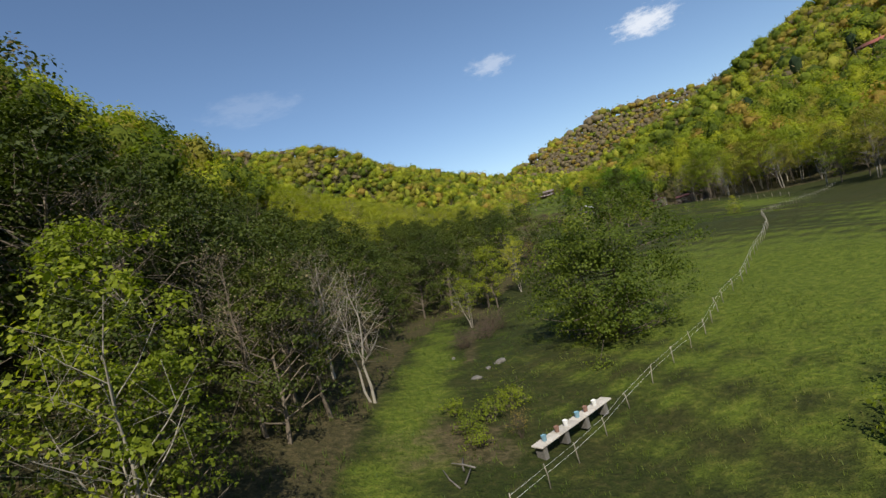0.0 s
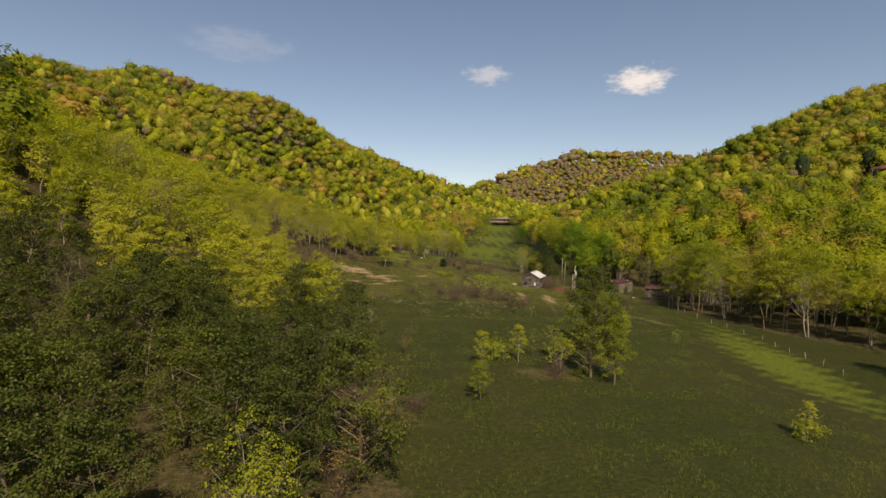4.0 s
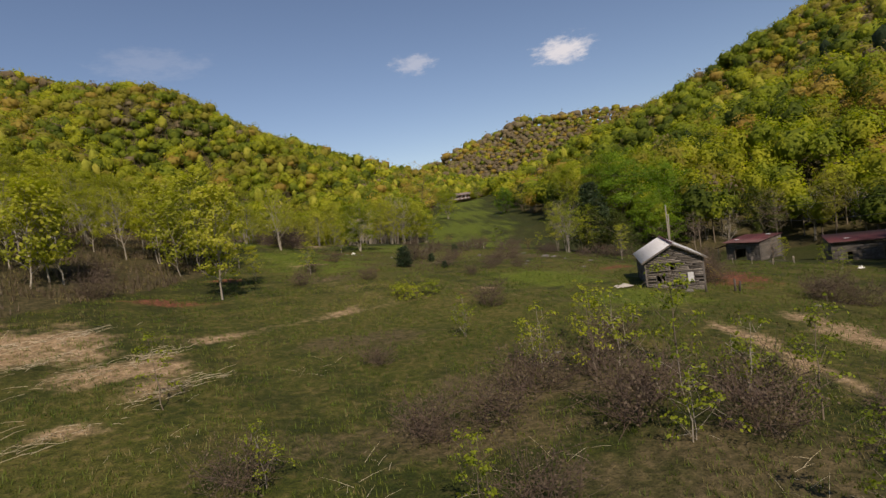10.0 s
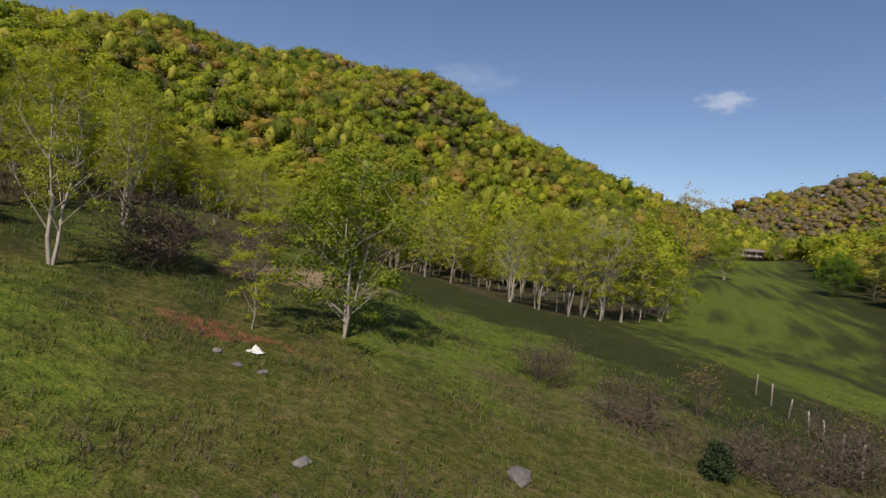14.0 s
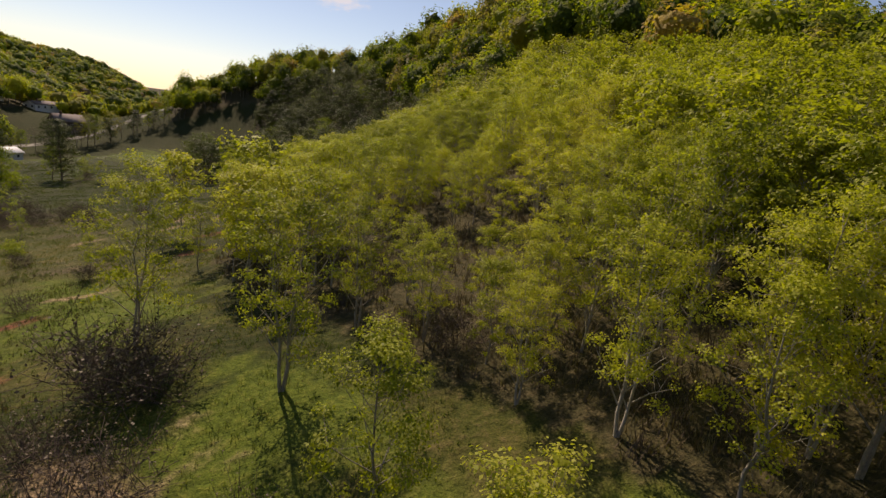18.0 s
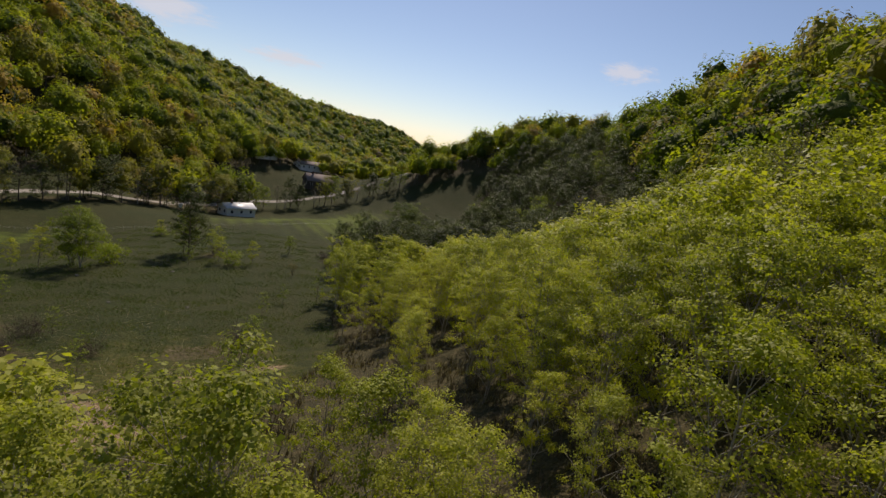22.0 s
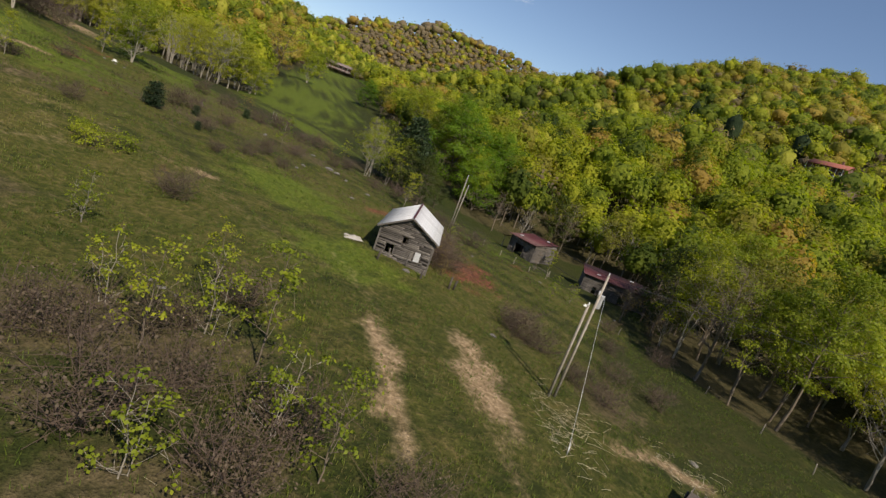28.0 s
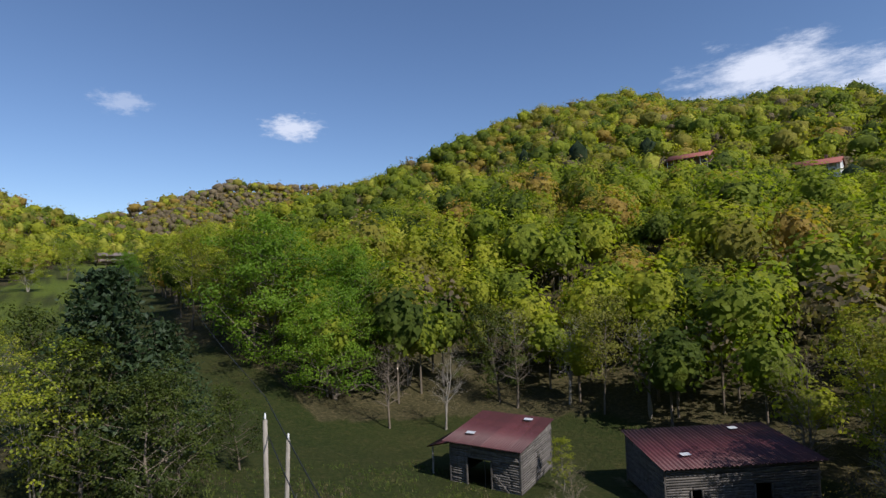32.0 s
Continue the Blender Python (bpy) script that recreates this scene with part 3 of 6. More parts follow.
# Dry upper meadow, its colour also lightened to stand in for sunshine.
DRY_SUNLIT = [(26, 200, 18, 16, 0), (66, 176, 22, 18, 0), (36, 172, 34, 26, 0), (16, 152, 18, 18, 0), (40, 216, 34, 14, 0), (64, 164, 20, 20, 0), (60, 196, 24, 16, 0), (0, 238, 22, 14, 20), (92, 196, 20, 14, 30)]
SCRUB = [(40, 158, 9, 5, 10), (44, 148, 8, 5, 0), (36, 205, 12, 4, 10), (52, 212, 10, 5, 0), (34, 153, 9, 3, 0), (16, 144, 8, 4, 20), (71, 173, 5, 3, 30), (76, 165, 8, 4, 30), (30, 168, 7, 3, 20), (22, 80, 10, 8, 0), (46, 94, 6, 3, 0), (44, 225, 16, 4, 0), (25, 192, 6, 3, 10), (76, 206, 8, 4, 0), (62, 162, 3, 2, 0), (12, -8, 5, 5, 0)]
TRACKS = [[(52, 142), (53.4, 152), (54.4, 160.7), (54.7, 169.7), (53, 176)], [(59, 142), (59.8, 153), (60.5, 160), (61.7, 169)], [(52, 172), (45, 178), (40.5, 183), (34.3, 186), (28, 188)], [(32.6, 180), (30.9, 182), (26.7, 188.4), (22, 198), (18.8, 205), (14, 210)], [(34.4, 180.6), (26.3, 174.6), (23.4, 172.2), (19.2, 168.9)], [(96, 214), (101, 208), (106, 212), (113, 222)]]
ROADS = [[(128, 100), (124, 80), (120, 40), (118, 0), (110, -40), (90, -80), (70, -110), (30, -160)]]


def build_ground():
    dense = lambda a, b, s: list(np.arange(a, b, s))

    def lines(lo, a, b, hi, s):
        v, step = dense(a, b + s, s), s
        while v[-1] < hi:
            step *= 1.13
            v.append(v[-1] + step)
        step = s
        while v[0] > lo:
            step *= 1.13
            v.insert(0, v[0] - step)
        return np.array(v)

    xs, ys = lines(-3600, -30, 112, 3600, 1.15), lines(-4300, -45, 250, 3600, 1.15)
    gx, gy = np.meshgrid(xs, ys, indexing="ij")
    gz = ground(gx, gy)
    n, m = gx.shape
    i = np.arange(n * m).reshape(n, m)
    f = np.stack([i[:-1, :-1], i[1:, :-1], i[1:, 1:], i[:-1, 1:]], -1).reshape(-1, 4)
    me = mesh_np("ground", np.stack([gx, gy, gz], -1).reshape(-1, 3), [f], M_GROUND, True)
    op = is_open(gx, gy).astype(float)
    straw = np.maximum(blot(gx, gy, STRAW), 0.45 * np.max([lane(gx, gy, t, 0.9) for t in TRACKS], 0))
    clay, lush_sunlit, scrub = blot(gx, gy, CLAY), 1.0 * blot(gx, gy, LUSH_SUNLIT), 0.65 * blot(gx, gy, SCRUB)
    gravel = np.max([lane(gx, gy, t, 1.9) for t in ROADS], 0)
    # cover_three: the painted sunlit dry grass, weaker towards the south.
    for name, (a, b, c) in {"cover": (straw, clay, lush_sunlit), "cover_two": (scrub, 1 - op, gravel), "cover_three": (np.clip(0.6 + 0.4 * (gy - 168) / 22, 0.6, 1.0) * blot(gx, gy, DRY_SUNLIT), op, op)}.items():
        at = me.color_attributes.new(name, "FLOAT_COLOR", "POINT")
        at.data.foreach_set("color", np.stack([a, b, c, np.ones_like(a)], -1).astype(np.float32).ravel())
    return tagged(new("ground", me), "rough spring meadow with scrub, worn straw patches and red clay", "ground", kind="structure")


def ground_mat():
    m, nt, out = node_mat("meadow")
    geo = nt.nodes.new("ShaderNodeNewGeometry")
    pos = geo.outputs["Position"]
    big, mid, fine, grain = (noise_tex(nt, s, d, 0.6, pos) for s, d in ((0.045, 3), (0.35, 4), (2.2, 4), (11.0, 3)))
    # Base grass, darkened in colour for cloud shade over the lower meadow.
    grass = ramp(nt, mid, [(0.25, (0.017, 0.028, 0.005)), (0.5, (0.032, 0.043, 0.008)), (0.75, (0.066, 0.058, 0.019))])
    grass = mix(nt, grass, ramp(nt, big, [(0.35, (0.022, 0.040, 0.006)), (0.65, (0.052, 0.050, 0.016))]), 0.5)
    grass = mix(nt, grass, ramp(nt, fine, [(0.3, (0.012, 0.019, 0.004)), (0.5, (0.027, 0.036, 0.008)), (0.72, (0.076, 0.064, 0.025))]), 0.5)

    def split(name):
        a = nt.nodes.new("ShaderNodeVertexColor")
        a.layer_name = name
        s = nt.nodes.new("ShaderNodeSeparateColor")
        nt.links.new(a.outputs[0], s.inputs[0])
        return s.outputs

    c1, c2, c3 = split("cover"), split("cover_two"), split("cover_three")

    def edge(fac, lo=0.3, hi=0.75):
        """Breaks up the border of a cover with noise."""
        a = nt.nodes.new("ShaderNodeMath")
        a.operation = "MULTIPLY_ADD"
        a.inputs[1].default_value, a.inputs[2].default_value = 0.55, -0.27
        nt.links.new(fine, a.inputs[0])
        b = nt.nodes.new("ShaderNodeMath")
        b.operation = "ADD"
        nt.links.new(fac, b.inputs[0])
        nt.links.new(a.outputs[0], b.inputs[1])
        r = nt.nodes.new("ShaderNodeMapRange")
        r.interpolation_type = "SMOOTHSTEP"
        r.inputs[1].default_value, r.inputs[2].default_value = lo, hi
        nt.links.new(b.outputs[0], r.inputs[0])
        return r.outputs[0]

    # Dry grass, then lush grass, with sunlight mixed into their lighter colours.
    grass = mix(nt, grass, mix(nt, ramp(nt, mid, [(0.3, (0.042, 0.058, 0.010)), (0.5, (0.074, 0.080, 0.015)), (0.7, (0.135, 0.110, 0.038))]), ramp(nt, fine, [(0.3, (0.030, 0.042, 0.008)), (0.5, (0.072, 0.077, 0.016)), (0.7, (0.165, 0.128, 0.056))]), 0.55), edge(c3[0], 0.1, 0.9))
    col = mix(nt, grass, ramp(nt, fine, [(0.3, (0.064, 0.096, 0.010)), (0.5, (0.092, 0.128, 0.014)), (0.7, (0.138, 0.160, 0.024))]), edge(c1[2], 0.1, 1.2))
    col = mix(nt, col, ramp(nt, fine, [(0.3, (0.05, 0.042, 0.02)), (0.7, (0.125, 0.10, 0.055))]), edge(c2[0], 0.15, 0.85))
    col = mix(nt, col, ramp(nt, fine, [(0.25, (0.15, 0.11, 0.055)), (0.5, (0.29, 0.21, 0.125)), (0.72, (0.43, 0.33, 0.21))]), edge(c1[0], 0.2, 1.1))
    col = mix(nt, col, ramp(nt, fine, [(0.3, (0.085, 0.036, 0.022)), (0.5, (0.15, 0.06, 0.036)), (0.7, (0.25, 0.10, 0.06))]), edge(c1[1], 0.25, 1.1))
    col = mix(nt, col, ramp(nt, fine, [(0.3, (0.036, 0.036, 0.014)), (0.5, (0.060, 0.054, 0.024)), (0.7, (0.105, 0.086, 0.042))]), edge(c2[1], 0.2, 1.0))
    col = mix(nt, col, ramp(nt, grain, [(0.3, (0.26, 0.245, 0.22)), (0.7, (0.40, 0.38, 0.34))]), edge(c2[2], 0.45, 0.65))
    col = mix(nt, col, ramp(nt, grain, [(0.3, (0.6, 0.6, 0.6)), (0.7, (1.35, 1.3, 1.25))]), 1.0, "MULTIPLY")
    b = nt.nodes.new("ShaderNodeBsdfPrincipled")
    b.inputs["Roughness"].default_value = 0.95
    b.inputs["Specular IOR Level"].default_value = 0.15
    nt.links.new(col, b.inputs["Base Color"])
    bp = nt.nodes.new("ShaderNodeBump")
    bp.inputs["Strength"].default_value, bp.inputs["Distance"].default_value = 0.9, 0.25
    nt.links.new(fine, bp.inputs["Height"])
    bp2 = nt.nodes.new("ShaderNodeBump")
    bp2.inputs["Strength"].default_value, bp2.inputs["Distance"].default_value = 0.8, 0.06
    nt.links.new(grain, bp2.inputs["Height"])
    nt.links.new(bp.outputs[0], bp2.inputs["Normal"])
    nt.links.new(bp2.outputs[0], b.inputs["Normal"])
    nt.links.new(b.outputs[0], out.inputs[0])
    return m


M_GROUND = ground_mat()
build_ground()


# ---------------------------------------------------------------- buildings
def jitter_board(rng, ln, h, t, mat, name="board"):
    """A sawn board along x with uneven ends and edges."""
    n = 5
    xs = np.linspace(-ln / 2, ln / 2, n) + np.r_[rng.uniform(-0.05, 0.05), np.zeros(n - 2), rng.uniform(-0.05, 0.05)]
    lo = -h / 2 + rng.normal(0, 0.006, n)
    hi = h / 2 + rng.normal(0, 0.006, n)
    v = []
    for i in range(n):
        b = rng.normal(0, 0.006)
        v += [(xs[i], -t / 2 + b, lo[i]), (xs[i], t / 2 + b, lo[i]), (xs[i], t / 2 + b, hi[i]), (xs[i], -t / 2 + b, hi[i])]
    f = [(4 * i + k, 4 * i + (k + 1) % 4, 4 * i + 4 + (k + 1) % 4, 4 * i + 4 + k) for i in range(n - 1) for k in range(4)]
    f += [(3, 2, 1, 0), (4 * n - 4, 4 * n - 3, 4 * n - 2, 4 * n - 1)]
    return mesh_np(name, v, [f], mat)


def boarded_wall(parent, rng, name, ln, h, m, mat, course=0.2, holes=(), peak=0.0, missing=0.0, backing=True, label=""):
    """Courses of boards on a wall in the x-z plane of m, broken at holes (x0, x1, z0, z1); peak: a gable's height over h."""
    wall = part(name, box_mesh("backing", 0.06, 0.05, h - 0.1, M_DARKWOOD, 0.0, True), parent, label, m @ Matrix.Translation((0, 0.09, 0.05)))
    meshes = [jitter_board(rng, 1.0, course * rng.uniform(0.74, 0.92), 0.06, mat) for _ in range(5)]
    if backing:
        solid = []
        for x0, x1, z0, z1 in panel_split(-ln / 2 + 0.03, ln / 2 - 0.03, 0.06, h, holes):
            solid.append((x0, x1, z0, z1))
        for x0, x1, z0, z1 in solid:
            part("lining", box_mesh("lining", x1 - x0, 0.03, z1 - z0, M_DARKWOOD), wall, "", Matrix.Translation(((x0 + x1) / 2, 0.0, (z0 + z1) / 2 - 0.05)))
    z, k = 0.05, 0
    while z < h + peak - 0.08:
        half = ln / 2 if z < h else ln / 2 * (1 - (z + course - h) / peak) if peak else 0
        if half > 0.15:
            spans = [(-half, half)]
            for x0, x1, z0, z1 in holes:
                if z + course * 0.6 > z0 and z + course * 0.4 < z1:
                    spans = [s for a, b in spans for s in ((a, min(b, x0)), (max(a, x1), b)) if s[1] - s[0] > 0.12]
            for a, b in spans:
                cuts = [a] + ([rng.uniform(a + 0.3 * (b - a), a + 0.7 * (b - a))] if b - a > 2.4 else []) + [b]
                for c, d in zip(cuts, cuts[1:]):
                    if rng.uniform() < missing:
                        continue
                    l = d - c - 0.02
                    mm = Matrix.Translation(((c + d) / 2, -0.09 - rng.uniform(0, 0.035), z + course / 2 - 0.05)) @ Euler((rng.uniform(-0.12, 0.03), rng.normal(0, 0.014), 0)).to_matrix().to_4x4() @ Matrix.Diagonal((l, 1, rng.uniform(0.92, 1.08), 1))
                    part("board", meshes[int(rng.integers(0, 5))], wall, "", mm)
        z += course
        k += 1
    return wall


def panel_split(x0, x1, z0, z1, holes):
    """Rectangles that fill a wall round its holes."""
    xs = sorted({x0, x1, *[min(max(v, x0), x1) for hh in holes for v in hh[:2]]})
    for a, b in zip(xs, xs[1:]):
        if b - a < 0.02:
            continue
        zs = [z0]
        for hx0, hx1, hz0, hz1 in sorted(holes, key=lambda q: q[2]):
            if hx0 <= a + 0.01 and hx1 >= b - 0.01:
                zs += [max(hz0, z0), min(hz1, z1)]
        zs.append(z1)
        for c, d in zip(zs[::2], zs[1::2]):
            if d - c > 0.02:
                yield a, b, c, d


def tin_sheet(w, ln, mat, ribs=6, name="sheet"):
    """A ribbed roofing sheet: width along x, length down y from 0 to -ln."""
    n = ribs * 6
    x = np.linspace(-w / 2, w / 2, n + 1)
    z = 0.055 * np.cos(np.arange(n + 1) * 2 * np.pi / 6)
    v = np.concatenate([np.stack([x, np.full(n + 1, y), z + dz], 1) for y, dz in ((0, 0), (-ln, 0), (0, -0.012), (-ln, -0.012))])
    i = np.arange(n)
    q = lambda a, b: np.stack([a * (n + 1) + i, a * (n + 1) + i + 1, b * (n + 1) + i + 1, b * (n + 1) + i], 1)
    return mesh_np(name, v, [q(1, 0), q(2, 3), q(0, 2), q(3, 1)], mat, True)


def slope(parent, name, along, ln, m, mat, sheets, ribs=6, label=""):
    """A roof slope of sheets side by side: along x, falling towards -y of m."""
    base = part(name, box_mesh("purlin", along - 0.1, 0.06, 0.05, M_DARKWOOD), parent, label, m @ Matrix.Translation((0, -0.15, -0.05)))
    for k in range(1, 4):
        part("purlin", box_mesh("purlin", along - 0.1, 0.06, 0.05, M_DARKWOOD), base, "", Matrix.Translation((0, -ln * k / 3.3 + 0.15, 0)))
    w = along / sheets
    me = tin_sheet(w + 0.04, ln, mat, ribs)
    for k in range(sheets):
        part("sheet", me, base, "", Matrix.Translation((-along / 2 + w * (k + 0.5), 0.15, 0.06 + 0.004 * (k % 2))))
    return base


def build_barn(x, y, z, turn):
    """The log barn: gable to -y, ridge along y."""
    rng = np.random.default_rng(5)
    W2, D, Hh, PK = BARN_W / 2, BARN_D, 3.15, 1.45
    t = thing("log_barn", pose(x, y, z, 0, 0, turn), "weathered grey log barn with a pale tin gable roof", "barn")
    R = lambda a: Euler((0, 0, radians(a))).to_matrix().to_4x4()
    holes = [(-1.75, -0.85, 0.75, 1.75), (1.05, 1.75, 0.55, 1.75), (-0.35, 0.1, 2.1, 2.65)]
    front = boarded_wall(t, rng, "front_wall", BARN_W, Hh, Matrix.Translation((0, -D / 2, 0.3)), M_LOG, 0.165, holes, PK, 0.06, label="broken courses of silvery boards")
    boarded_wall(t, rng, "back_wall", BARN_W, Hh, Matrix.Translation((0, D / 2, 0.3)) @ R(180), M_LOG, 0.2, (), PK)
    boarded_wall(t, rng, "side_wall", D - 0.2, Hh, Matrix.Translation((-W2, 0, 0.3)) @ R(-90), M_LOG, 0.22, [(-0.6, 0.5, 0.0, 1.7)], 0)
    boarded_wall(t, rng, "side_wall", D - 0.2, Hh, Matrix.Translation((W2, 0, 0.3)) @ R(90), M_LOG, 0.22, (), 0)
    for sx in (-1, 1):
        for sy in (-1, 1):
            part("corner_post", box_mesh("corner_post", 0.17, 0.17, Hh + 0.3, M_BOARD, 0.015, True), t, "", Matrix.Translation((sx * (W2 + 0.02), sy * (D / 2 - 0.02), -0.02)))
            part("foundation_stone", STONES[(sx + sy) % 4], t, "", Matrix.Translation((sx * (W2 - 0.1), sy * (D / 2 - 0.15), 0.0)) @ Matrix.Diagonal((0.5, 0.45, 0.5, 1)))
    for k, sx in enumerate((-1.0, 0.0, 1.0)):
        part("sill_beam", box_mesh("sill_beam", 1.6, 0.16, 0.16, M_BOARD, 0.02), t, "", Matrix.Translation((sx * 1.7, -D / 2 - 0.02, 0.28)) @ Euler((0, rng.normal(0, 0.02), 0)).to_matrix().to_4x4())
    # doorway with a pale panel, window with a frame, hatch
    for x0, x1, z0, z1 in holes[:2]:
        for a, b, c, d in ((x0, x0 + 0.07, z0, z1), (x1 - 0.07, x1, z0, z1), (x0, x1, z1 - 0.07, z1), (x0, x1, z0, z0 + 0.07)):
            part("opening_frame", box_mesh("opening_frame", b - a, 0.07, d - c, M_BOARD), front, "", Matrix.Translation(((a + b) / 2, -0.13, (c + d) / 2 - 0.05)))
    part("door_panel", box_mesh("door_panel", 0.52, 0.03, 0.9, M_TIN, 0.01), front, "pale tin door panel", Matrix.Translation((1.4, -0.2, 1.22)))
    for k in range(5):
        part("prop_board", jitter_board(rng, rng.uniform(0.8, 1.5), 0.16, 0.04, M_BOARD), front, "", Matrix.Translation((-1.9 + k * 0.85 + rng.uniform(-0.2, 0.2), -0.17, 0.55 + rng.uniform(0, 0.2))) @ Euler((0.05, rng.uniform(-1.7, -1.4) if k % 2 else rng.uniform(-0.1, 0.1), 0)).to_matrix().to_4x4())
    # roof
    over, pitch = 0.38, math.atan2(PK, W2)
    ln = (W2 + over) / math.cos(pitch)
    top = 0.3 + Hh + PK + 0.06
    for s, nm in ((-1, "west"), (1, "east")):
        m = Matrix.Translation((0, 0, top)) @ R(90 * s) @ Euler((pitch, 0, 0)).to_matrix().to_4x4() @ Matrix.Translation((0, 0, 0))
        slope(t, "roof_slope", D + 0.7, ln, m, M_TIN, 8, 4, "ribbed pale grey roofing tin")
    part("ridge_cap", box_mesh("ridge_cap", 0.2, D + 0.74, 0.05, M_RED, 0.01), t, "rust-brown ridge cap", Matrix.Translation((0, 0, top + 0.1)))
    for sy in (-1, 1):
        for s in (-1, 1):
            part("barge_board", box_mesh("barge_board", ln, 0.04, 0.14, M_BOARD), t, "", Matrix.Translation((s * (W2 + over) / 2, sy * (D / 2 + 0.36), top - (W2 + over) / 2 * math.tan(pitch) - 0.02)) @ Euler((0, s * pitch, 0)).to_matrix().to_4x4())
    return t


def build_shed(x, y, z, turn, w, d, hf, hb, label, lean_to=False, doors=(), side_doors=(), seed=1):
    """A board shed with a red roof that falls from the back (+y) to the front (-y)."""
    rng = np.random.default_rng(seed)
    t = thing("board_shed", pose(x, y, z, 0, 0, turn), label, "shed", "red-roofed sheds")
    R = lambda a: Euler((0, 0, radians(a))).to_matrix().to_4x4()
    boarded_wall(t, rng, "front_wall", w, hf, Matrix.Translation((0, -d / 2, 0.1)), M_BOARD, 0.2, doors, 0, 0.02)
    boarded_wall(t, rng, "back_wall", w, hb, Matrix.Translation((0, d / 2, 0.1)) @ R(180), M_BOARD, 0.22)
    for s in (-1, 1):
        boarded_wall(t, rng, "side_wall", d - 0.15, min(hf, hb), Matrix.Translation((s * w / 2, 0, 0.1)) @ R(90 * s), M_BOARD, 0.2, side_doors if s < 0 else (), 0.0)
        for k in range(4):
            f = (k + 0.5) / 4
            hh = hf + (hb - hf) * f - min(hf, hb) + 0.02
            if hh > 0.06:
                part("gable_board", box_mesh("gable_board", 0.05, d / 4, hh, M_BOARD, 0, True), t, "", Matrix.Translation((s * (w / 2 + 0.08), -d / 2 + d * f, min(hf, hb) + 0.06)))
        for sy in (-1, 1):
            part("corner_post", box_mesh("corner_post", 0.15, 0.15, (hf if sy < 0 else hb) + 0.2, M_BOARD, 0.015, True), t, "", Matrix.Translation((s * w / 2, sy * d / 2, -0.15)))
    a = math.atan2(hb - hf, d)
    ln = (d + 0.9) / math.cos(a)
    slope(t, "roof_slope", w + 0.8, ln, Matrix.Translation((0, d / 2 + 0.3, hb + 0.28)) @ Euler((a, 0, 0)).to_matrix().to_4x4(), M_RED, 6, 6, "dull red-brown roofing tin")
    for k, (fx, fy) in enumerate(((0.25, 0.15), (-0.3, 0.8))):
        part("patch_sheet", box_mesh("patch_sheet", 0.8, 0.5, 0.015, M_TIN), t, "bare tin patch", Matrix.Translation((w * fx, d / 2 - d * fy, hb + 0.47 - (hb - hf) * fy)) @ Euler((a, 0, 0.1)).to_matrix().to_4x4())
    for x0, x1, z0, z1 in doors:
        part("brace", box_mesh("brace", 1.9, 0.06, 0.1, M_BOARD), t, "", Matrix.Translation((x1 + 0.85, -d / 2 - 0.16, 0.9)) @ Euler((0, 0.75, 0)).to_matrix().to_4x4())
        for xx in (x0, x1):
            part("door_post", box_mesh("door_post", 0.12, 0.12, z1, M_BOARD, 0.01, True), t, "", Matrix.Translation((xx, -d / 2 - 0.12, 0.05)))
    if lean_to:
        lw = 2.6
        slope(t, "lean_to_roof", d * 0.8, lw + 0.4, Matrix.Translation((-w / 2 + 0.0, 0, hf - 0.2)) @ R(-90) @ Euler((0.28, 0, 0)).to_matrix().to_4x4(), M_RED, 4, 6)
        for sy in (-1, 1):
            part("post", box_mesh("post", 0.13, 0.13, hf - 0.85, M_POLE, 0.015, True), t, "pale post", Matrix.Translation((-w / 2 - lw + 0.15, sy * d * 0.36, -0.15)))
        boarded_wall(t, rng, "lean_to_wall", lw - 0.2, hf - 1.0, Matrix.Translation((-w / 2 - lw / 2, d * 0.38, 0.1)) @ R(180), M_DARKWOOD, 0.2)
    return t


def tube_mesh(name, pts, r, mat, sides=6, r2=None):
    """One unbroken tube through the points, closed at both ends."""
    r2 = r if r2 is None else r2
    p = np.asarray(pts, float)
    n = len(p)
    ang = np.arange(sides) * 2 * np.pi / sides
    rings = []
    for i in range(n):
        d = p[min(i + 1, n - 1)] - p[max(i - 1, 0)]
        d = d / (np.linalg.norm(d) + 1e-9)
        u = np.cross(d, (0.31, 0.95, 0.1) if abs(d[2]) > 0.9 else (0, 0, 1.0))
        u /= np.linalg.norm(u) + 1e-9
        w = np.cross(d, u)
        rings.append(p[i] + (np.cos(ang)[:, None] * u + np.sin(ang)[:, None] * w) * (r + (r2 - r) * i / (n - 1)))
    i = np.arange(sides)
    j = (i + 1) % sides
    f = np.concatenate([np.stack([k * sides + i, k * sides + j, (k + 1) * sides + j, (k + 1) * sides + i], 1) for k in range(n - 1)])
    caps = np.stack([i[::-1], (n - 1) * sides + i])
    return mesh_np(name, np.concatenate(rings), [f, caps], mat, True)


def sag(a, b, drop, n=14):
    a, b = np.asarray(a, float), np.asarray(b, float)
    return [a + (b - a) * i / n - np.array([0, 0, drop * 4 * (i / n) * (1 - i / n)]) for i in range(n + 1)]


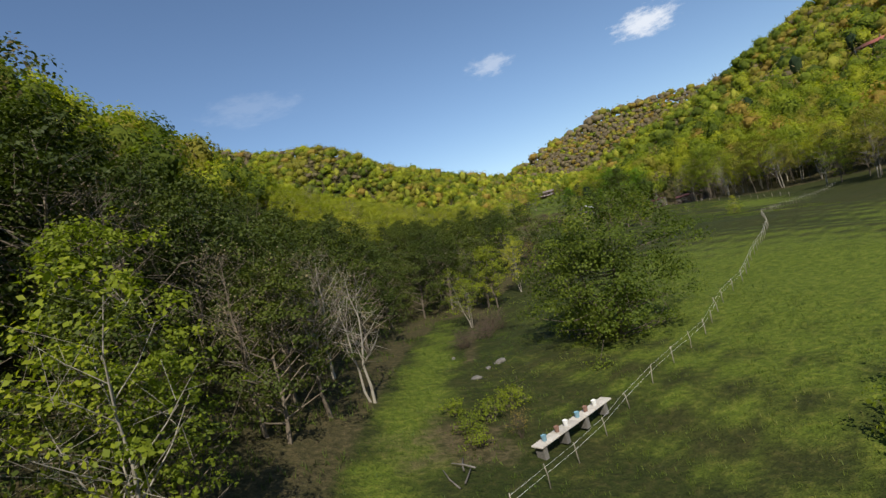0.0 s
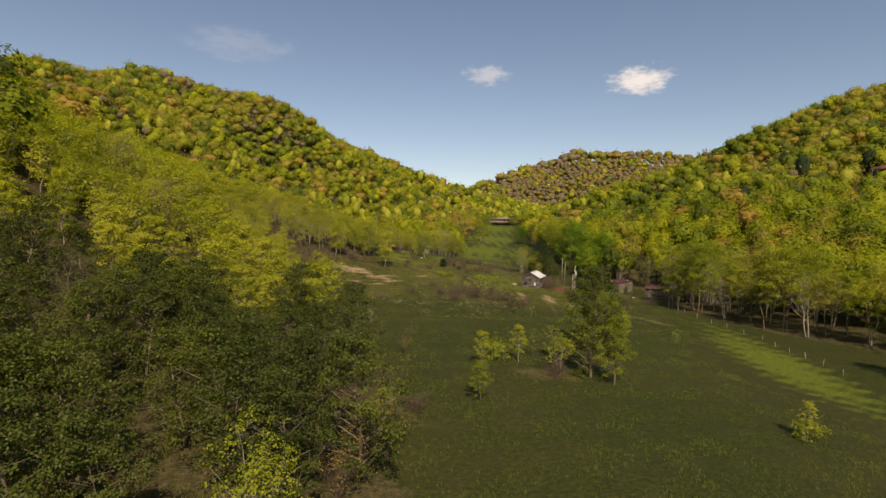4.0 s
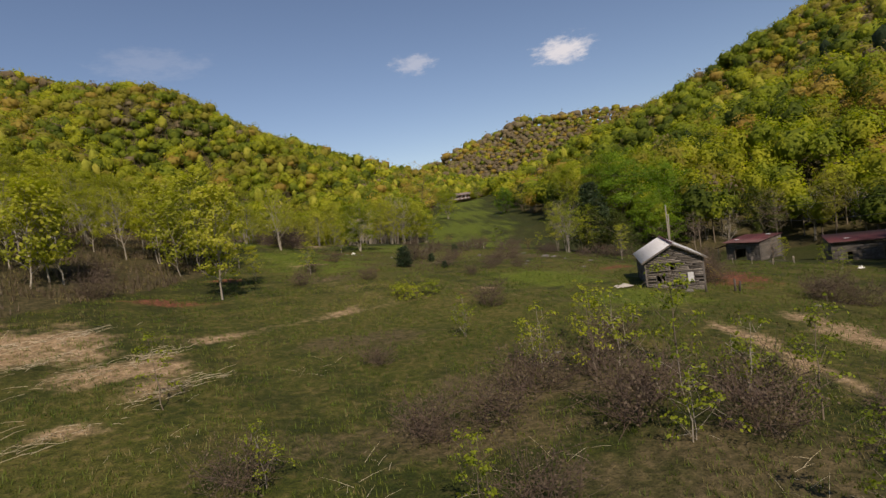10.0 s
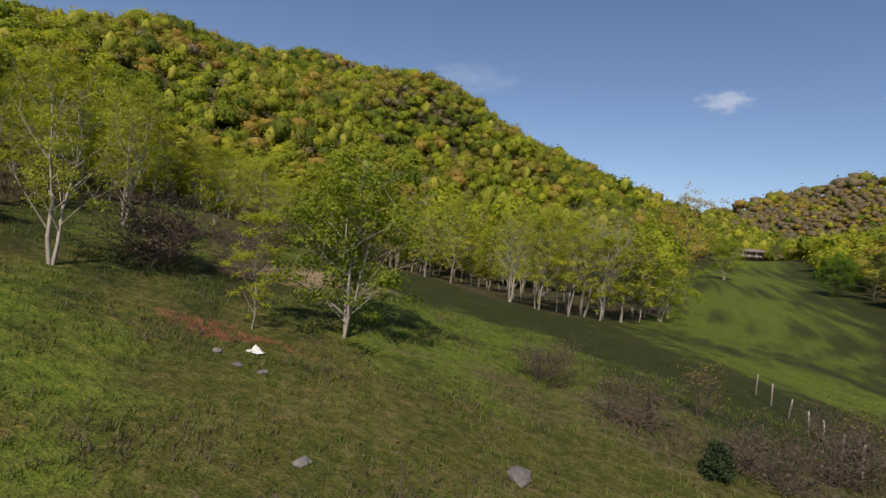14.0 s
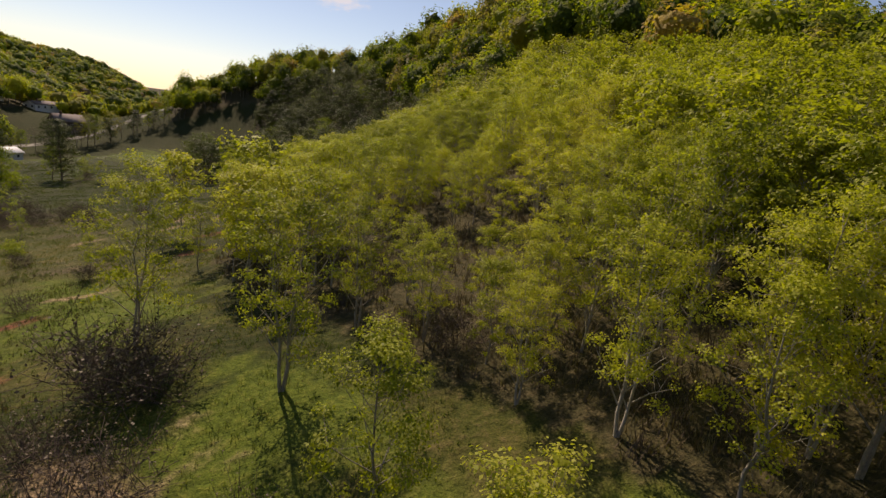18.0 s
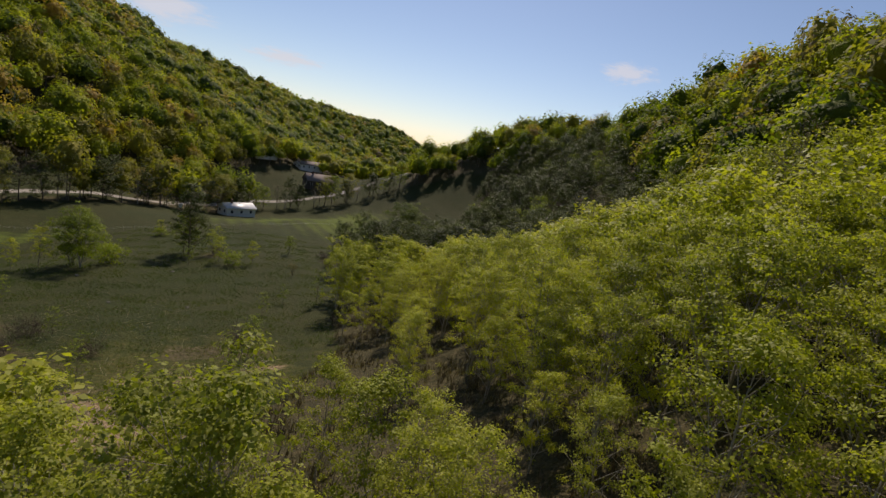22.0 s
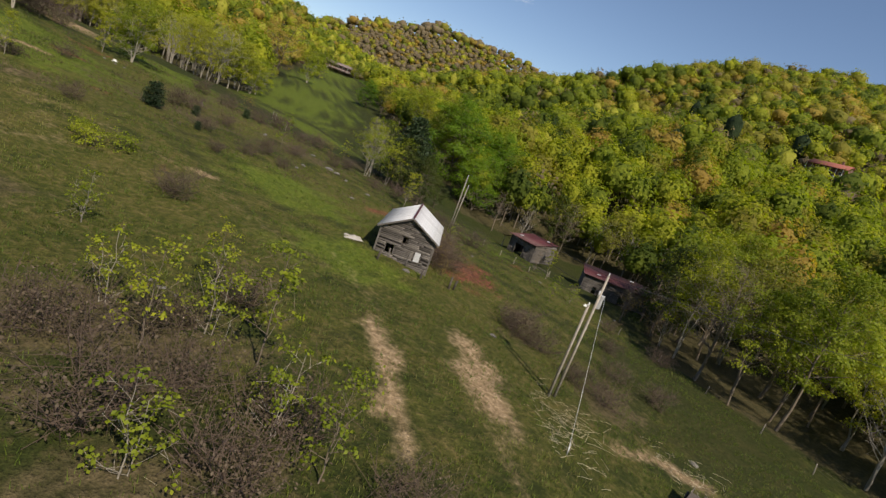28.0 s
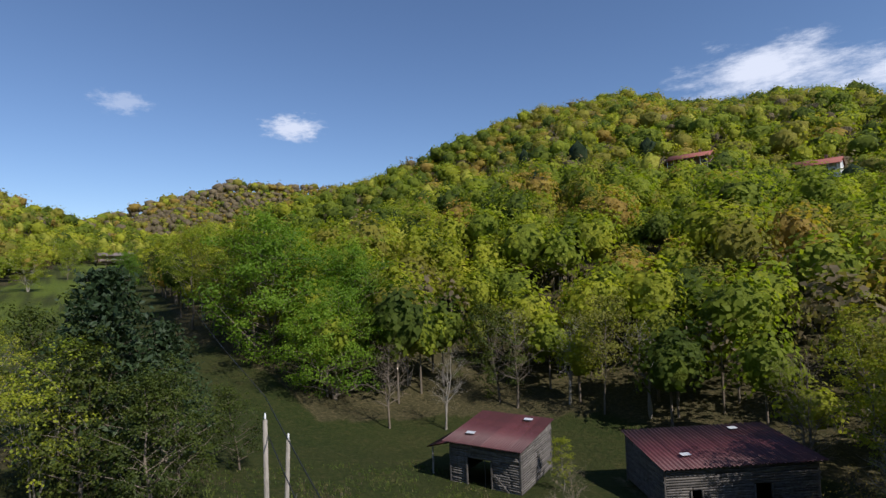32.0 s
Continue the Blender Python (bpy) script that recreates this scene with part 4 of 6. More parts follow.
def utility_pole(x, y, h, lean, label, can=True, bars=1):
    z = float(ground(x, y))
    t = thing("utility_pole", Matrix.Translation((x, y, z)) @ Euler((lean[0], lean[1], 0.4)).to_matrix().to_4x4(), label, "utility pole", "power poles")
    part("pole", tube_mesh("pole", [(0, 0, -0.6), (0, 0, h * 0.5), (0, 0, h)], 0.12, M_POLE, 10, 0.08), t)
    if can:
        part("transformer", tube_mesh("transformer", [(0.33, 0, h - 2.4), (0.33, 0, h - 2.38), (0.33, 0, h - 1.5), (0.33, 0, h - 1.42)], 0.2, M_STEEL, 12, 0.19), t, "pale grey transformer can")
        part("bracket", box_mesh("bracket", 0.25, 0.08, 0.5, M_STEEL), t, "", Matrix.Translation((0.15, 0, h - 1.9)))
        part("arrester", tube_mesh("arrester", [(-0.2, 0, h - 1.6), (-0.25, 0, h - 1.1)], 0.05, M_STEEL, 6), t)
    part("insulator", tube_mesh("insulator", [(0, 0, h), (0, 0, h + 0.1), (0, 0, h + 0.25)], 0.05, M_WHITE, 8, 0.035), t, "white porcelain insulator")
    return t


def build_house(x, y, z, turn, w, d, h, roof_mat, wall_mat, label, porch=True, windows=5, pitch=0.42, dormer=False, name="house"):
    """A house with a gabled roof, windows and a porch; front to -y."""
    t = thing(name, pose(x, y, z, 0, 0, turn), label, "house")
    part("wall", box_mesh("wall", w, d, h + 1.2, wall_mat, 0.02, True), t, "", Matrix.Translation((0, 0, -1.2)))
    rise = pitch * d / 2
    o = 0.5
    v = [(-w / 2 - o, -d / 2 - o, h - 0.15), (w / 2 + o, -d / 2 - o, h - 0.15), (w / 2 + o, 0, h + rise), (-w / 2 - o, 0, h + rise), (-w / 2 - o, d / 2 + o, h - 0.15), (w / 2 + o, d / 2 + o, h - 0.15)]
    v += [(a, b, c + 0.16) for a, b, c in v]
    f4 = [(6, 7, 8, 9), (9, 8, 11, 10), (0, 3, 2, 1), (3, 4, 5, 2), (0, 1, 7, 6), (5, 4, 10, 11)]
    f = [np.array(f4), np.array([(0, 6, 9, 3), (3, 9, 10, 4), (1, 2, 8, 7), (2, 5, 11, 8)])]
    part("roof", mesh_np("roof", v, f, roof_mat), t)
    g = [(-w / 2, -d / 2, h - 0.02), (-w / 2, d / 2, h - 0.02), (-w / 2, 0, h + rise - 0.05), (w / 2, -d / 2, h - 0.02), (w / 2, d / 2, h - 0.02), (w / 2, 0, h + rise - 0.05)]
    for k in (0, 3):
        part("gable", mesh_np("gable", [(a + o2, b, c) for o2 in (-0.02, 0.02) for a, b, c in g[k:k + 3]], [np.array([(0, 2, 1), (3, 4, 5)]), np.array([(0, 1, 4, 3), (1, 2, 5, 4), (2, 0, 3, 5)])], wall_mat), t)
    pane, fr = box_mesh("pane", 1.0, 0.04, 1.15, M_PANE), box_mesh("window_frame", 1.2, 0.05, 1.35, M_WHITE)
    for k in range(windows):
        wx = -w / 2 + w * (k + 0.5) / windows
        for sy in (-1, 1):
            wd = part("window", fr, t, "", Matrix.Translation((wx, sy * (d / 2 + 0.01), h * 0.55)))
            part("pane", pane, wd, "", Matrix.Translation((0, sy * 0.03, 0)))
    for k in range(2):
        for s in (-1, 1):
            wd = part("window", fr, t, "", Matrix.Translation((s * (w / 2 + 0.01), -d / 4 + d / 2 * k, h * 0.55)) @ Euler((0, 0, radians(90))).to_matrix().to_4x4())
            part("pane", pane, wd, "", Matrix.Translation((0, -s * 0.03, 0)))
    part("door", box_mesh("door", 1.0, 0.06, 2.05, M_DARKWOOD, 0, True), t, "", Matrix.Translation((w * 0.12, -d / 2 - 0.03, 0.05)))
    part("chimney", box_mesh("chimney", 0.8, 0.7, rise + 1.4, M_BRICK, 0.02, True), t, "", Matrix.Translation((w * 0.22, 0.3, h)))
    if porch:
        pd = 2.4
        part("porch_floor", box_mesh("porch_floor", w * 0.95, pd, 0.2, M_BOARD), t, "", Matrix.Translation((0, -d / 2 - pd / 2, -0.1)))
        part("porch_roof", box_mesh("porch_roof", w + 0.4, pd + 0.5, 0.1, roof_mat), t, "", Matrix.Translation((0, -d / 2 - pd / 2 - 0.1, h - 0.32)) @ Euler((0.12, 0, 0)).to_matrix().to_4x4())
        pm, rail = box_mesh("post", 0.14, 0.14, h + 0.75, M_WHITE, 0, True), box_mesh("rail", w * 0.95, 0.06, 0.1, M_WHITE)
        for k in range(7):
            part("post", pm, t, "", Matrix.Translation((-w * 0.47 + w * 0.94 * k / 6, -d / 2 - pd + 0.1, -1.2)))
        for zz in (0.45, 0.9):
            part("rail", rail, t, "", Matrix.Translation((0, -d / 2 - pd + 0.1, zz)))
    return t


# ---------------------------------------------------------------- woods
def forest_spots():
    """Spots of the far woods in three rings round the valley, left out where the land hides them."""
    rng = np.random.default_rng(11)
    rings = []
    for r0, r1, step in ((0, 250, 6.6), (250, 640, 8.0), (640, 1500, 11.5), (1500, 2300, 20.0)):
        g = np.arange(-r1, r1, step)
        x, y = np.meshgrid(40 + g, 120 + g)
        x, y = x.ravel() + rng.uniform(-0.42, 0.42, x.size) * step, y.ravel() + rng.uniform(-0.42, 0.42, y.size) * step
        d = np.hypot(x - 40, y - 120)
        k = (d >= r0) & (d < r1) & ~is_open(x, y)
        road = np.max([lane(x, y, t, 5.0) for t in ROADS], 0)
        k &= road < 0.3
        x, y = x[k], y[k]
        z = ground(x, y)
        seen = np.zeros(len(x), bool)
        for ex, ey, ez in ((35, 110, 16), (0, 200, 28), (30, 20, 18), (70, 190, 14)):
            block = np.zeros(len(x), bool)
            for f in np.linspace(0.25, 0.96, 15):
                px, py = ex + (x - ex) * f, ey + (y - ey) * f
                block |= ground(px, py) - 3 > ez + (z + 16 - ez) * f
            seen |= ~block
        rings.append(np.stack([x[seen], y[seen], z[seen]], 1))
    return rings


def near_zone(x, y):
    """Where single trees stand: the edges that the flight passes."""
    return ((x > -42) & (x < 62) & (y > -70) & (y < 132)) | ((x > -60) & (x < 20) & (y > 130) & (y < 288)) | ((x > 95) & (x < 128) & (y > 60) & (y < 250)) | ((x > 40) & (x < 100) & (y > 195) & (y < 300)) | ((x > 16) & (x < 44) & (y > 250) & (y < 300))


RINGS = forest_spots()
KINDS = WOOD_KINDS


def share(x, y, z):
    """Odds of each kind by part of the valley, in drifts."""
    p = np.tile([0.32, 0.10, 0.17, 0.05, 0.06, 0.05, 0.0, 0.25], (len(x), 1))
    east = x > 150 + 0.05 * y
    p[east] = [0.22, 0.14, 0.16, 0.06, 0.03, 0.04, 0.01, 0.36]
    crest = (z > 95) & ~east
    p[crest] = [0.18, 0.12, 0.30, 0.06, 0.02, 0.14, 0.0, 0.18]
    high = (z > 70) & east
    p[high] = [0.12, 0.12, 0.28, 0.10, 0.02, 0.12, 0.0, 0.24]
    far_n = (y > 900) & (x > 220)
    p[far_n] = [0.04, 0.02, 0.18, 0.14, 0.0, 0.58, 0.0, 0.04]
    foot = (y > 640) & (z < 70)
    p[foot] = [0.45, 0.08, 0.08, 0.03, 0.10, 0.03, 0.0, 0.23]
    grove = (x > -70) & (x < 15) & (y > 125) & (y < 320) & (z < 34)
    p[grove] = [0.10, 0.01, 0.02, 0.01, 0.83, 0.03, 0.0, 0.0]
    spur = (x < 20) & (y < 125) & (z > 28)
    p[spur] = [0.12, 0.36, 0.20, 0.04, 0.02, 0.06, 0.02, 0.18]
    low = (x < 30) & (y < 125) & (z <= 28)
    p[low] = [0.16, 0.40, 0.12, 0.03, 0.04, 0.06, 0.01, 0.18]
    south = y < -60
    p[south & east] = [0.15, 0.32, 0.25, 0.05, 0.0, 0.05, 0.0, 0.18]
    a = np.sin(x / 31 + 1.7 * np.sin(y / 57)) * np.sin(y / 37 + x / 90)
    b = np.sin(x / 43 - y / 61 + 2) * np.sin(y / 29 + 1.1)
    p *= np.exp(np.stack([0.5 * b, 0.9 * a, -0.9 * a, -0.6 * b - 0.6 * a, 0 * a, 0.9 * b, 0 * a, 0.5 * a], 1))
    return p / p.sum(1, keepdims=True)


WOODS_LABEL = {"fresh": "bright fresh-green spring broadleaf woods on the hillsides", "green": "deep green broadleaf woods on the hillsides", "olive": "olive-brown budding woods on the hillsides", "russet": "orange-tan budding oaks among the woods", "birch": "yellow-green young birch and poplar woods", "bare": "grey-brown trees still bare of leaves", "pine": "dark pines scattered in the woods", "mid": "leafy green spring woods on the hillsides"}


def build_woods():
    rng = np.random.default_rng(21)
    spec = [(56, 7, 0.17, 4.7), (24, 4, 0.21, 5.6), (16, 2, 0.30, 8.0), (8, 1, 0.4, 14.0)]
    cores = [[], [], [], []]
    for ring, (nc, per, size, rad) in enumerate(spec):
        s = RINGS[ring]
        far = ring > 1
        if ring == 0:
            s = s[~near_zone(s[:, 0], s[:, 1])]
        p = share(s[:, 0], s[:, 1], s[:, 2])
        pick = (rng.uniform(size=(len(s), 1)) > np.cumsum(p, 1)).sum(1).clip(0, 7)
        for k, kind in enumerate(KINDS):
            q = s[pick == k]
            if not len(q):
                continue
            tall = {"birch": 1.6, "pine": 1.9}.get(kind, 1.05 if ring == 0 else 0.85)
            th = {"birch": 0.6, "pine": 0.3}.get(kind, 0.95 if ring == 0 else 0.4)
            r = rad * (0.55 + 0.85 * rng.beta(2, 2.6, len(q))) * {"birch": 0.7, "pine": 0.7}.get(kind, 1.0)
            spots = np.stack([q[:, 0], q[:, 1], q[:, 2] - 0.4, r, rng.uniform(0.85, 1.2, len(q)), rng.uniform(0, 6.28, len(q))], 1)
            n2 = int(nc * (0.6 if kind == "bare" else 1))
            half = len(spots) // 2
            for j, sp in enumerate((spots[:half], spots[half:])):
                if len(sp):
                    scatter("far_woods", sp, crown_block(31 + 7 * k + j + ring, n2, per, size, th, tall), FAR_LEAF[kind], WOODS_LABEL[kind])
            cores[ring].append((spots, th, tall, kind))
    for ring, made in enumerate(cores):
        for k, (spots, th, tall, kind) in enumerate(made):
            if kind == "bare" and ring == 0:
                continue
            scatter("woods_crowns", spots, core_block(th, tall, 2 if ring < 1 else 1, 0.55 if kind == "bare" and ring < 2 else 0.62 if ring == 0 else 0.80, k), FAR_CORE[kind], WOODS_LABEL[kind], smooth=True)
    # trunks of the nearer woods
    s = RINGS[0]
    s = s[~near_zone(s[:, 0], s[:, 1])]
    v, f = tubes([((0, 0, 0), (0, 0, 1), 0.06, 0.035)], 4)
    scatter("woods_trunks", np.stack([s[:, 0], s[:, 1], s[:, 2] - 0.5, np.full(len(s), 3.2), np.full(len(s), 2.6), s[:, 0]], 1), (v, f), M_BARK, "pale grey trunks at the edge of the woods")


build_woods()

# Kinds of single trees
tree_kind("birch", 1, 9.5, 2.0, True, "birch", 8000, 0.11, 0.50, M_BIRCH, 1, limbs=24, up=1.35, first=0.16, thick=0.011)
tree_kind("birch_b", 2, 10.0, 2.1, True, "birch", 9000, 0.11, 0.52, M_BIRCH, 2, limbs=28, up=1.35, first=0.18, thick=0.011)
tree_kind("birch_c", 3, 8.5, 1.8, True, "fresh", 7000, 0.11, 0.48, M_BIRCH, 1, limbs=22, up=1.25, first=0.14, thick=0.011)
tree_kind("birch_e", 27, 10.0, 2.3, True, "birch", 4200, 0.25, 0.66, M_BIRCH, 1, limbs=28, up=1.0, first=0.18, thick=0.011)
tree_kind("birch_f", 28, 9.5, 2.4, True, "fresh", 4200, 0.25, 0.66, M_BIRCH, 2, limbs=28, up=1.0, first=0.2, thick=0.011)
tree_kind("clump", 4, 10.0, 2.6, True, "mid", 3000, 0.19, 0.6, M_BIRCH, 3, limbs=30, up=0.9, first=0.30, thick=0.011)
tree_kind("broad", 5, 12.0, 3.4, True, "mid", 5200, 0.22, 0.85, M_BARK, 1, limbs=28, up=0.55, first=0.18)
tree_kind("dark", 6, 12.0, 3.4, True, "deep", 7500, 0.20, 0.85, M_BARK, 1, limbs=30, up=0.6, first=0.12)
tree_kind("dome", 7, 10.0, 4.4, True, "green", 30000, 0.165, 1.0, M_BARK, 2, limbs=60, up=0.22, first=0.03)
tree_kind("bare", 8, 11.0, 3.0, True, "bare", 900, 0.10, 0.5, M_BARK, 1, limbs=26, up=0.75, first=0.25, twigs=8)
tree_kind("grey", 9, 10.0, 2.4, True, "bare", 500, 0.10, 0.4, M_BIRCH, 2, limbs=22, up=0.9, first=0.3, twigs=8)
tree_kind("oak", 10, 13.0, 4.0, True, "olive", 4800, 0.23, 0.95, M_BARK, 1, limbs=28, up=0.5, first=0.2)
tree_kind("oval", 29, 14.0, 3.2, True, "deep", 11000, 0.20, 0.85, M_BARK, 1, limbs=40, up=0.75, first=0.07)
tree_kind("tall", 24, 18.0, 4.2, True, "mid", 8500, 0.25, 1.15, M_BARK, 1, limbs=30, up=0.7, first=0.34, thick=0.011)
tree_kind("tall_b", 25, 17.0, 3.8, True, "fresh", 7000, 0.25, 1.1, M_BIRCH, 2, limbs=30, up=0.85, first=0.38, thick=0.010)
tree_kind("tall_c", 26, 17.0, 4.2, True, "olive", 5200, 0.26, 1.1, M_BARK, 1, limbs=28, up=0.6, first=0.36, thick=0.011)
tree_kind("russet", 12, 13.0, 4.8, True, "russet", 6500, 0.22, 0.9, M_BARK, 2, limbs=40, up=0.55, first=0.16)
tree_kind("sapling", 13, 4.0, 0.9, True, "mid", 420, 0.13, 0.26, M_BARK, 1, limbs=12, up=1.0, first=0.2, thick=0.011, twigs=2)
tree_kind("sapling_b", 14, 3.4, 1.0, True, "mid", 460, 0.13, 0.28, M_BIRCH, 2, limbs=13, up=0.9, first=0.15, thick=0.011, twigs=2)
tree_kind("bramble", 15, 1.2, 1.3, True, "scrub", 900, 0.07, 0.34, M_CANE, 6, limbs=36, up=0.9, first=0.05, thick=0.010, twigs=8)
tree_kind("bramble_b", 16, 1.0, 1.5, True, "scrub", 900, 0.07, 0.38, M_CANE, 5, limbs=34, up=0.6, first=0.05, thick=0.010, twigs=8)
tree_kind("redbush", 17, 4.0, 1.8, True, "russet", 500, 0.12, 0.4, M_CANE, 7, limbs=34, up=1.5, first=0.15, thick=0.012, twigs=6)
tree_kind("leafbush", 18, 1.3, 1.3, True, "mid", 900, 0.15, 0.36, M_BARK, 5, limbs=16, up=0.6, first=0.05, thick=0.014, twigs=3)
tree_kind("full", 21, 9.0, 2.9, True, "mid", 11000, 0.16, 0.66, M_BIRCH, 3, limbs=38, up=0.7, first=0.14, thick=0.012)
tree_kind("full_b", 22, 13.0, 5.4, True, "maple", 20000, 0.21, 1.15, M_BARK, 2, limbs=64, up=0.4, first=0.05)
tree_kind("plum", 23, 5.0, 2.0, True, "plum", 1600, 0.22, 0.5, M_BARK, 1, limbs=20, up=0.6, first=0.2)
pine_kind("pine", 19, 14.0, 4.9, 9500, 0.30)
pine_kind("pine_small", 20, 3.0, 1.1, 3200, 0.13)

TREE_LABEL = {
    "birch": "slender pale-barked birch in yellow-green spring leaf", "birch_b": "twin-stemmed birch in yellow-green spring leaf", "birch_c": "young birch with fresh green leaves",
    "birch_e": "close-leaved birch in yellow-green spring leaf", "birch_f": "close-leaved twin birch in fresh green leaf", "clump": "birch clump with several pale stems and green leaves", "broad": "broadleaf tree in bright fresh leaf", "dark": "dense deep-green broadleaf tree, leaf colour darkened for shade", "dome": "low spreading dark green tree",
    "bare": "grey tree with bare branching twigs", "grey": "pale-stemmed tree almost bare of leaves", "oak": "olive-brown budding oak at the wood's edge", "full": "full-crowned birch clump in fresh green leaf", "full_b": "massive round-crowned tree in bright green leaf", "plum": "small dark red-leaved plum tree on the lawn", "russet": "wide orange-brown budding tree", "oval": "dense dark green oval-crowned tree in the meadow", "tall": "tall slender tree in green spring leaf at the wood's edge", "tall_b": "tall twin-stemmed tree in bright fresh leaf", "tall_c": "tall olive-leaved budding tree at the wood's edge", "pine": "tall dark green pine",
}
TREE_COUNT = {}


def tree(key, x, y, h=1.0, turn=None, sz=1.0, lean=(0, 0)):
    TREE_COUNT[key] = TREE_COUNT.get(key, 0) + 1
    t = (x * 7.3 + y * 3.1) % 6.28 if turn is None else turn
    nm = {"pine": "pine_tree", "birch": "birch_tree", "birch_b": "birch_tree", "birch_c": "birch_tree", "clump": "birch_tree", "birch_e": "birch_tree", "birch_f": "birch_tree", "oak": "oak_tree", "bare": "bare_tree", "grey": "bare_tree", "russet": "budding_tree", "full": "birch_tree", "plum": "plum_tree", "dome": "spreading_tree"}.get(key, "broadleaf_tree")
    return plant(key, nm, x, y, h, t, TREE_LABEL[key], "tree", "trees along the meadow", lean, sz)


def flown(x, y, w):
    """Open air over the glade and the grove, where no crown stands tall."""
    return max(float(lane(x, y, [(16, -60), (15, -20), (17, -5), (23, 10), (30, 25), (35, 60)], w)), float(lane(x, y, [(40, 208), (25, 250), (15, 252), (4, 239), (-2, 219), (-12, 194), (-15, 176), (-8, 160), (10, 132)], w))) > 0.3


def edge_trees():
    """Single trees where the flight passes close to the woods."""
    rng = np.random.default_rng(33)
    s = RINGS[0]
    s = s[near_zone(s[:, 0], s[:, 1])]
    for x, y, z in s:
        u = rng.uniform()
        if (x < 22 and y > 118 and y < 288) or (56 < x < 106 and 205 < y < 262):
            continue
        elif x < 62 and y <= 132:
            if flown(x, y, 6.5):
                continue
            if x < 24 and y > 96:
                tree(["birch_e", "birch_f"][int(rng.integers(0, 2))], x, y, rng.uniform(0.75, 1.05))
                continue
            # Mostly dark-leaved trees: their colour stands in for cloud shade on this side.
            key = ["dark", "dark", "dark", "dark", "dark", "bare", "dark", "dark", "clump"][int(rng.integers(0, 9))]
            tree(key, x, y, rng.uniform(0.6, 0.75) if flown(x, y, 9) else rng.uniform(0.75, 1.05) if x > -4 or y > 40 else rng.uniform(1.0, 1.35))
        elif y > 245 and x < 50:
            tree(["birch_c", "birch_b", "birch_b", "birch", "grey"][int(rng.integers(0, 5))], x, y, rng.uniform(0.8, 1.1))
        else:
            key = ["tall", "tall_b", "tall_c", "tall", "bare", "tall_b", "grey", "tall_c", "dark"][int(rng.integers(0, 9))]
            tree(key, x, y, rng.uniform(0.75, 1.1) if key.startswith("tall") else rng.uniform(1.1, 1.5))


edge_trees()


def grove():
    """The young birch grove, close set, lower where the valley air is open above it."""
    rng = np.random.default_rng(41)
    back = []
    for gx in np.arange(-58, 22, 3.7):
        for gy in np.arange(118, 288, 3.7):
            x, y = gx + rng.uniform(-1.7, 1.7), gy + rng.uniform(-1.7, 1.7)
            gap = math.sin(x / 6.1 + 1.3 * math.sin(y / 9.0)) * math.sin(y / 7.3 + 0.8) > 0.62
            if is_open(x, y) or (x > -5 and 144 < y < 178) or gap or rng.uniform() < 0.08:
                continue
            key = ["birch", "birch_b", "birch_c", "birch", "birch_b", "birch_b", "birch", "birch_b", "birch_c"][int(rng.integers(0, 9))]
            if not flown(x, y, 17.0):
                back.append((x, y, float(ground(x, y)) - 0.3, rng.uniform(0.9, 1.15), rng.uniform(0.85, 1.1), rng.uniform(0, 6.28)))
                continue
            if not flown(x, y, 13.5):
                key = ["birch_e", "birch_f", "birch_e"][int(rng.integers(0, 3))]
            tree(key, x, y, rng.uniform(0.5, 0.66) if flown(x, y, 4.0) else rng.uniform(0.72, 1.02))
    seg, tips = grow(rng, 9.0, 2.1, 1, limbs=22, up=1.1, first=0.18, thick=0.011, twigs=2)
    pts = tips[rng.integers(0, len(tips), 900)] + rng.normal(0, 0.36, (900, 3))
    out = pts - (0, 0, 4.0)
    out = out / np.linalg.norm(out, axis=1, keepdims=True) + (0, 0, 0.4)
    scatter("birch_grove", back, cards(rng, pts, 0.36, out, loose=0.5), LEAF["birch"], "yellow-green young birches set close in the grove")
    scatter("grove_stems", back, tubes(seg, 3), M_BIRCH, "thin pale stems of the close-set birch grove")


grove()


# ---------------------------------------------------------------- the barn and the sheds
BARN_W, BARN_D = 5.2, 9.2


def stone_mesh(seed):
    rng = np.random.default_rng(seed)
    bm = bmesh.new()
    bmesh.ops.create_icosphere(bm, subdivisions=2, radius=0.5)
    k = rng.uniform(0, 9, 3)
    for v in bm.verts:
        n = noise.noise(Vector(v.co * 2.1) + Vector(k)) * 0.35 + noise.noise(Vector(v.co * 5) + Vector(k)) * 0.1
        v.co = v.co * (1 + n)
        v.co.z = max(v.co.z * 0.75, -0.25)
    me = bpy.data.meshes.new("stone")
    bm.to_mesh(me)
    bm.free()
    me.materials.append(M_STONE)
    return me


STONES = [stone_mesh(k) for k in range(4)]
_c, _s = math.cos(radians(-22)), math.sin(radians(-22))
BX, BY = 59.75 - _s * BARN_D / 2, 179.75 + _c * BARN_D / 2
build_barn(BX, BY, -2.25, -22)
build_shed(103.0, 226.7, float(ground(100, 225)) - 0.25, -68, 6.5, 7.0, 3.6, 4.2, "dark board shed with a red tin roof and open lean-to", True, [(-1.6, 0.7, 0.0, 2.5)], (), 3)
build_shed(115.4, 213.9, float(ground(112, 211)) - 0.25, -33, 12.4, 7.0, 3.4, 4.0, "long grey board shed with a red tin roof", False, [(-4.2, -3.3, 0.3, 1.7), (0.9, 2.3, 0.2, 1.9)], (), 4)


# ---------------------------------------------------------------- poles, wires and fences
def height(x, y):
    return float(ground(x, y))


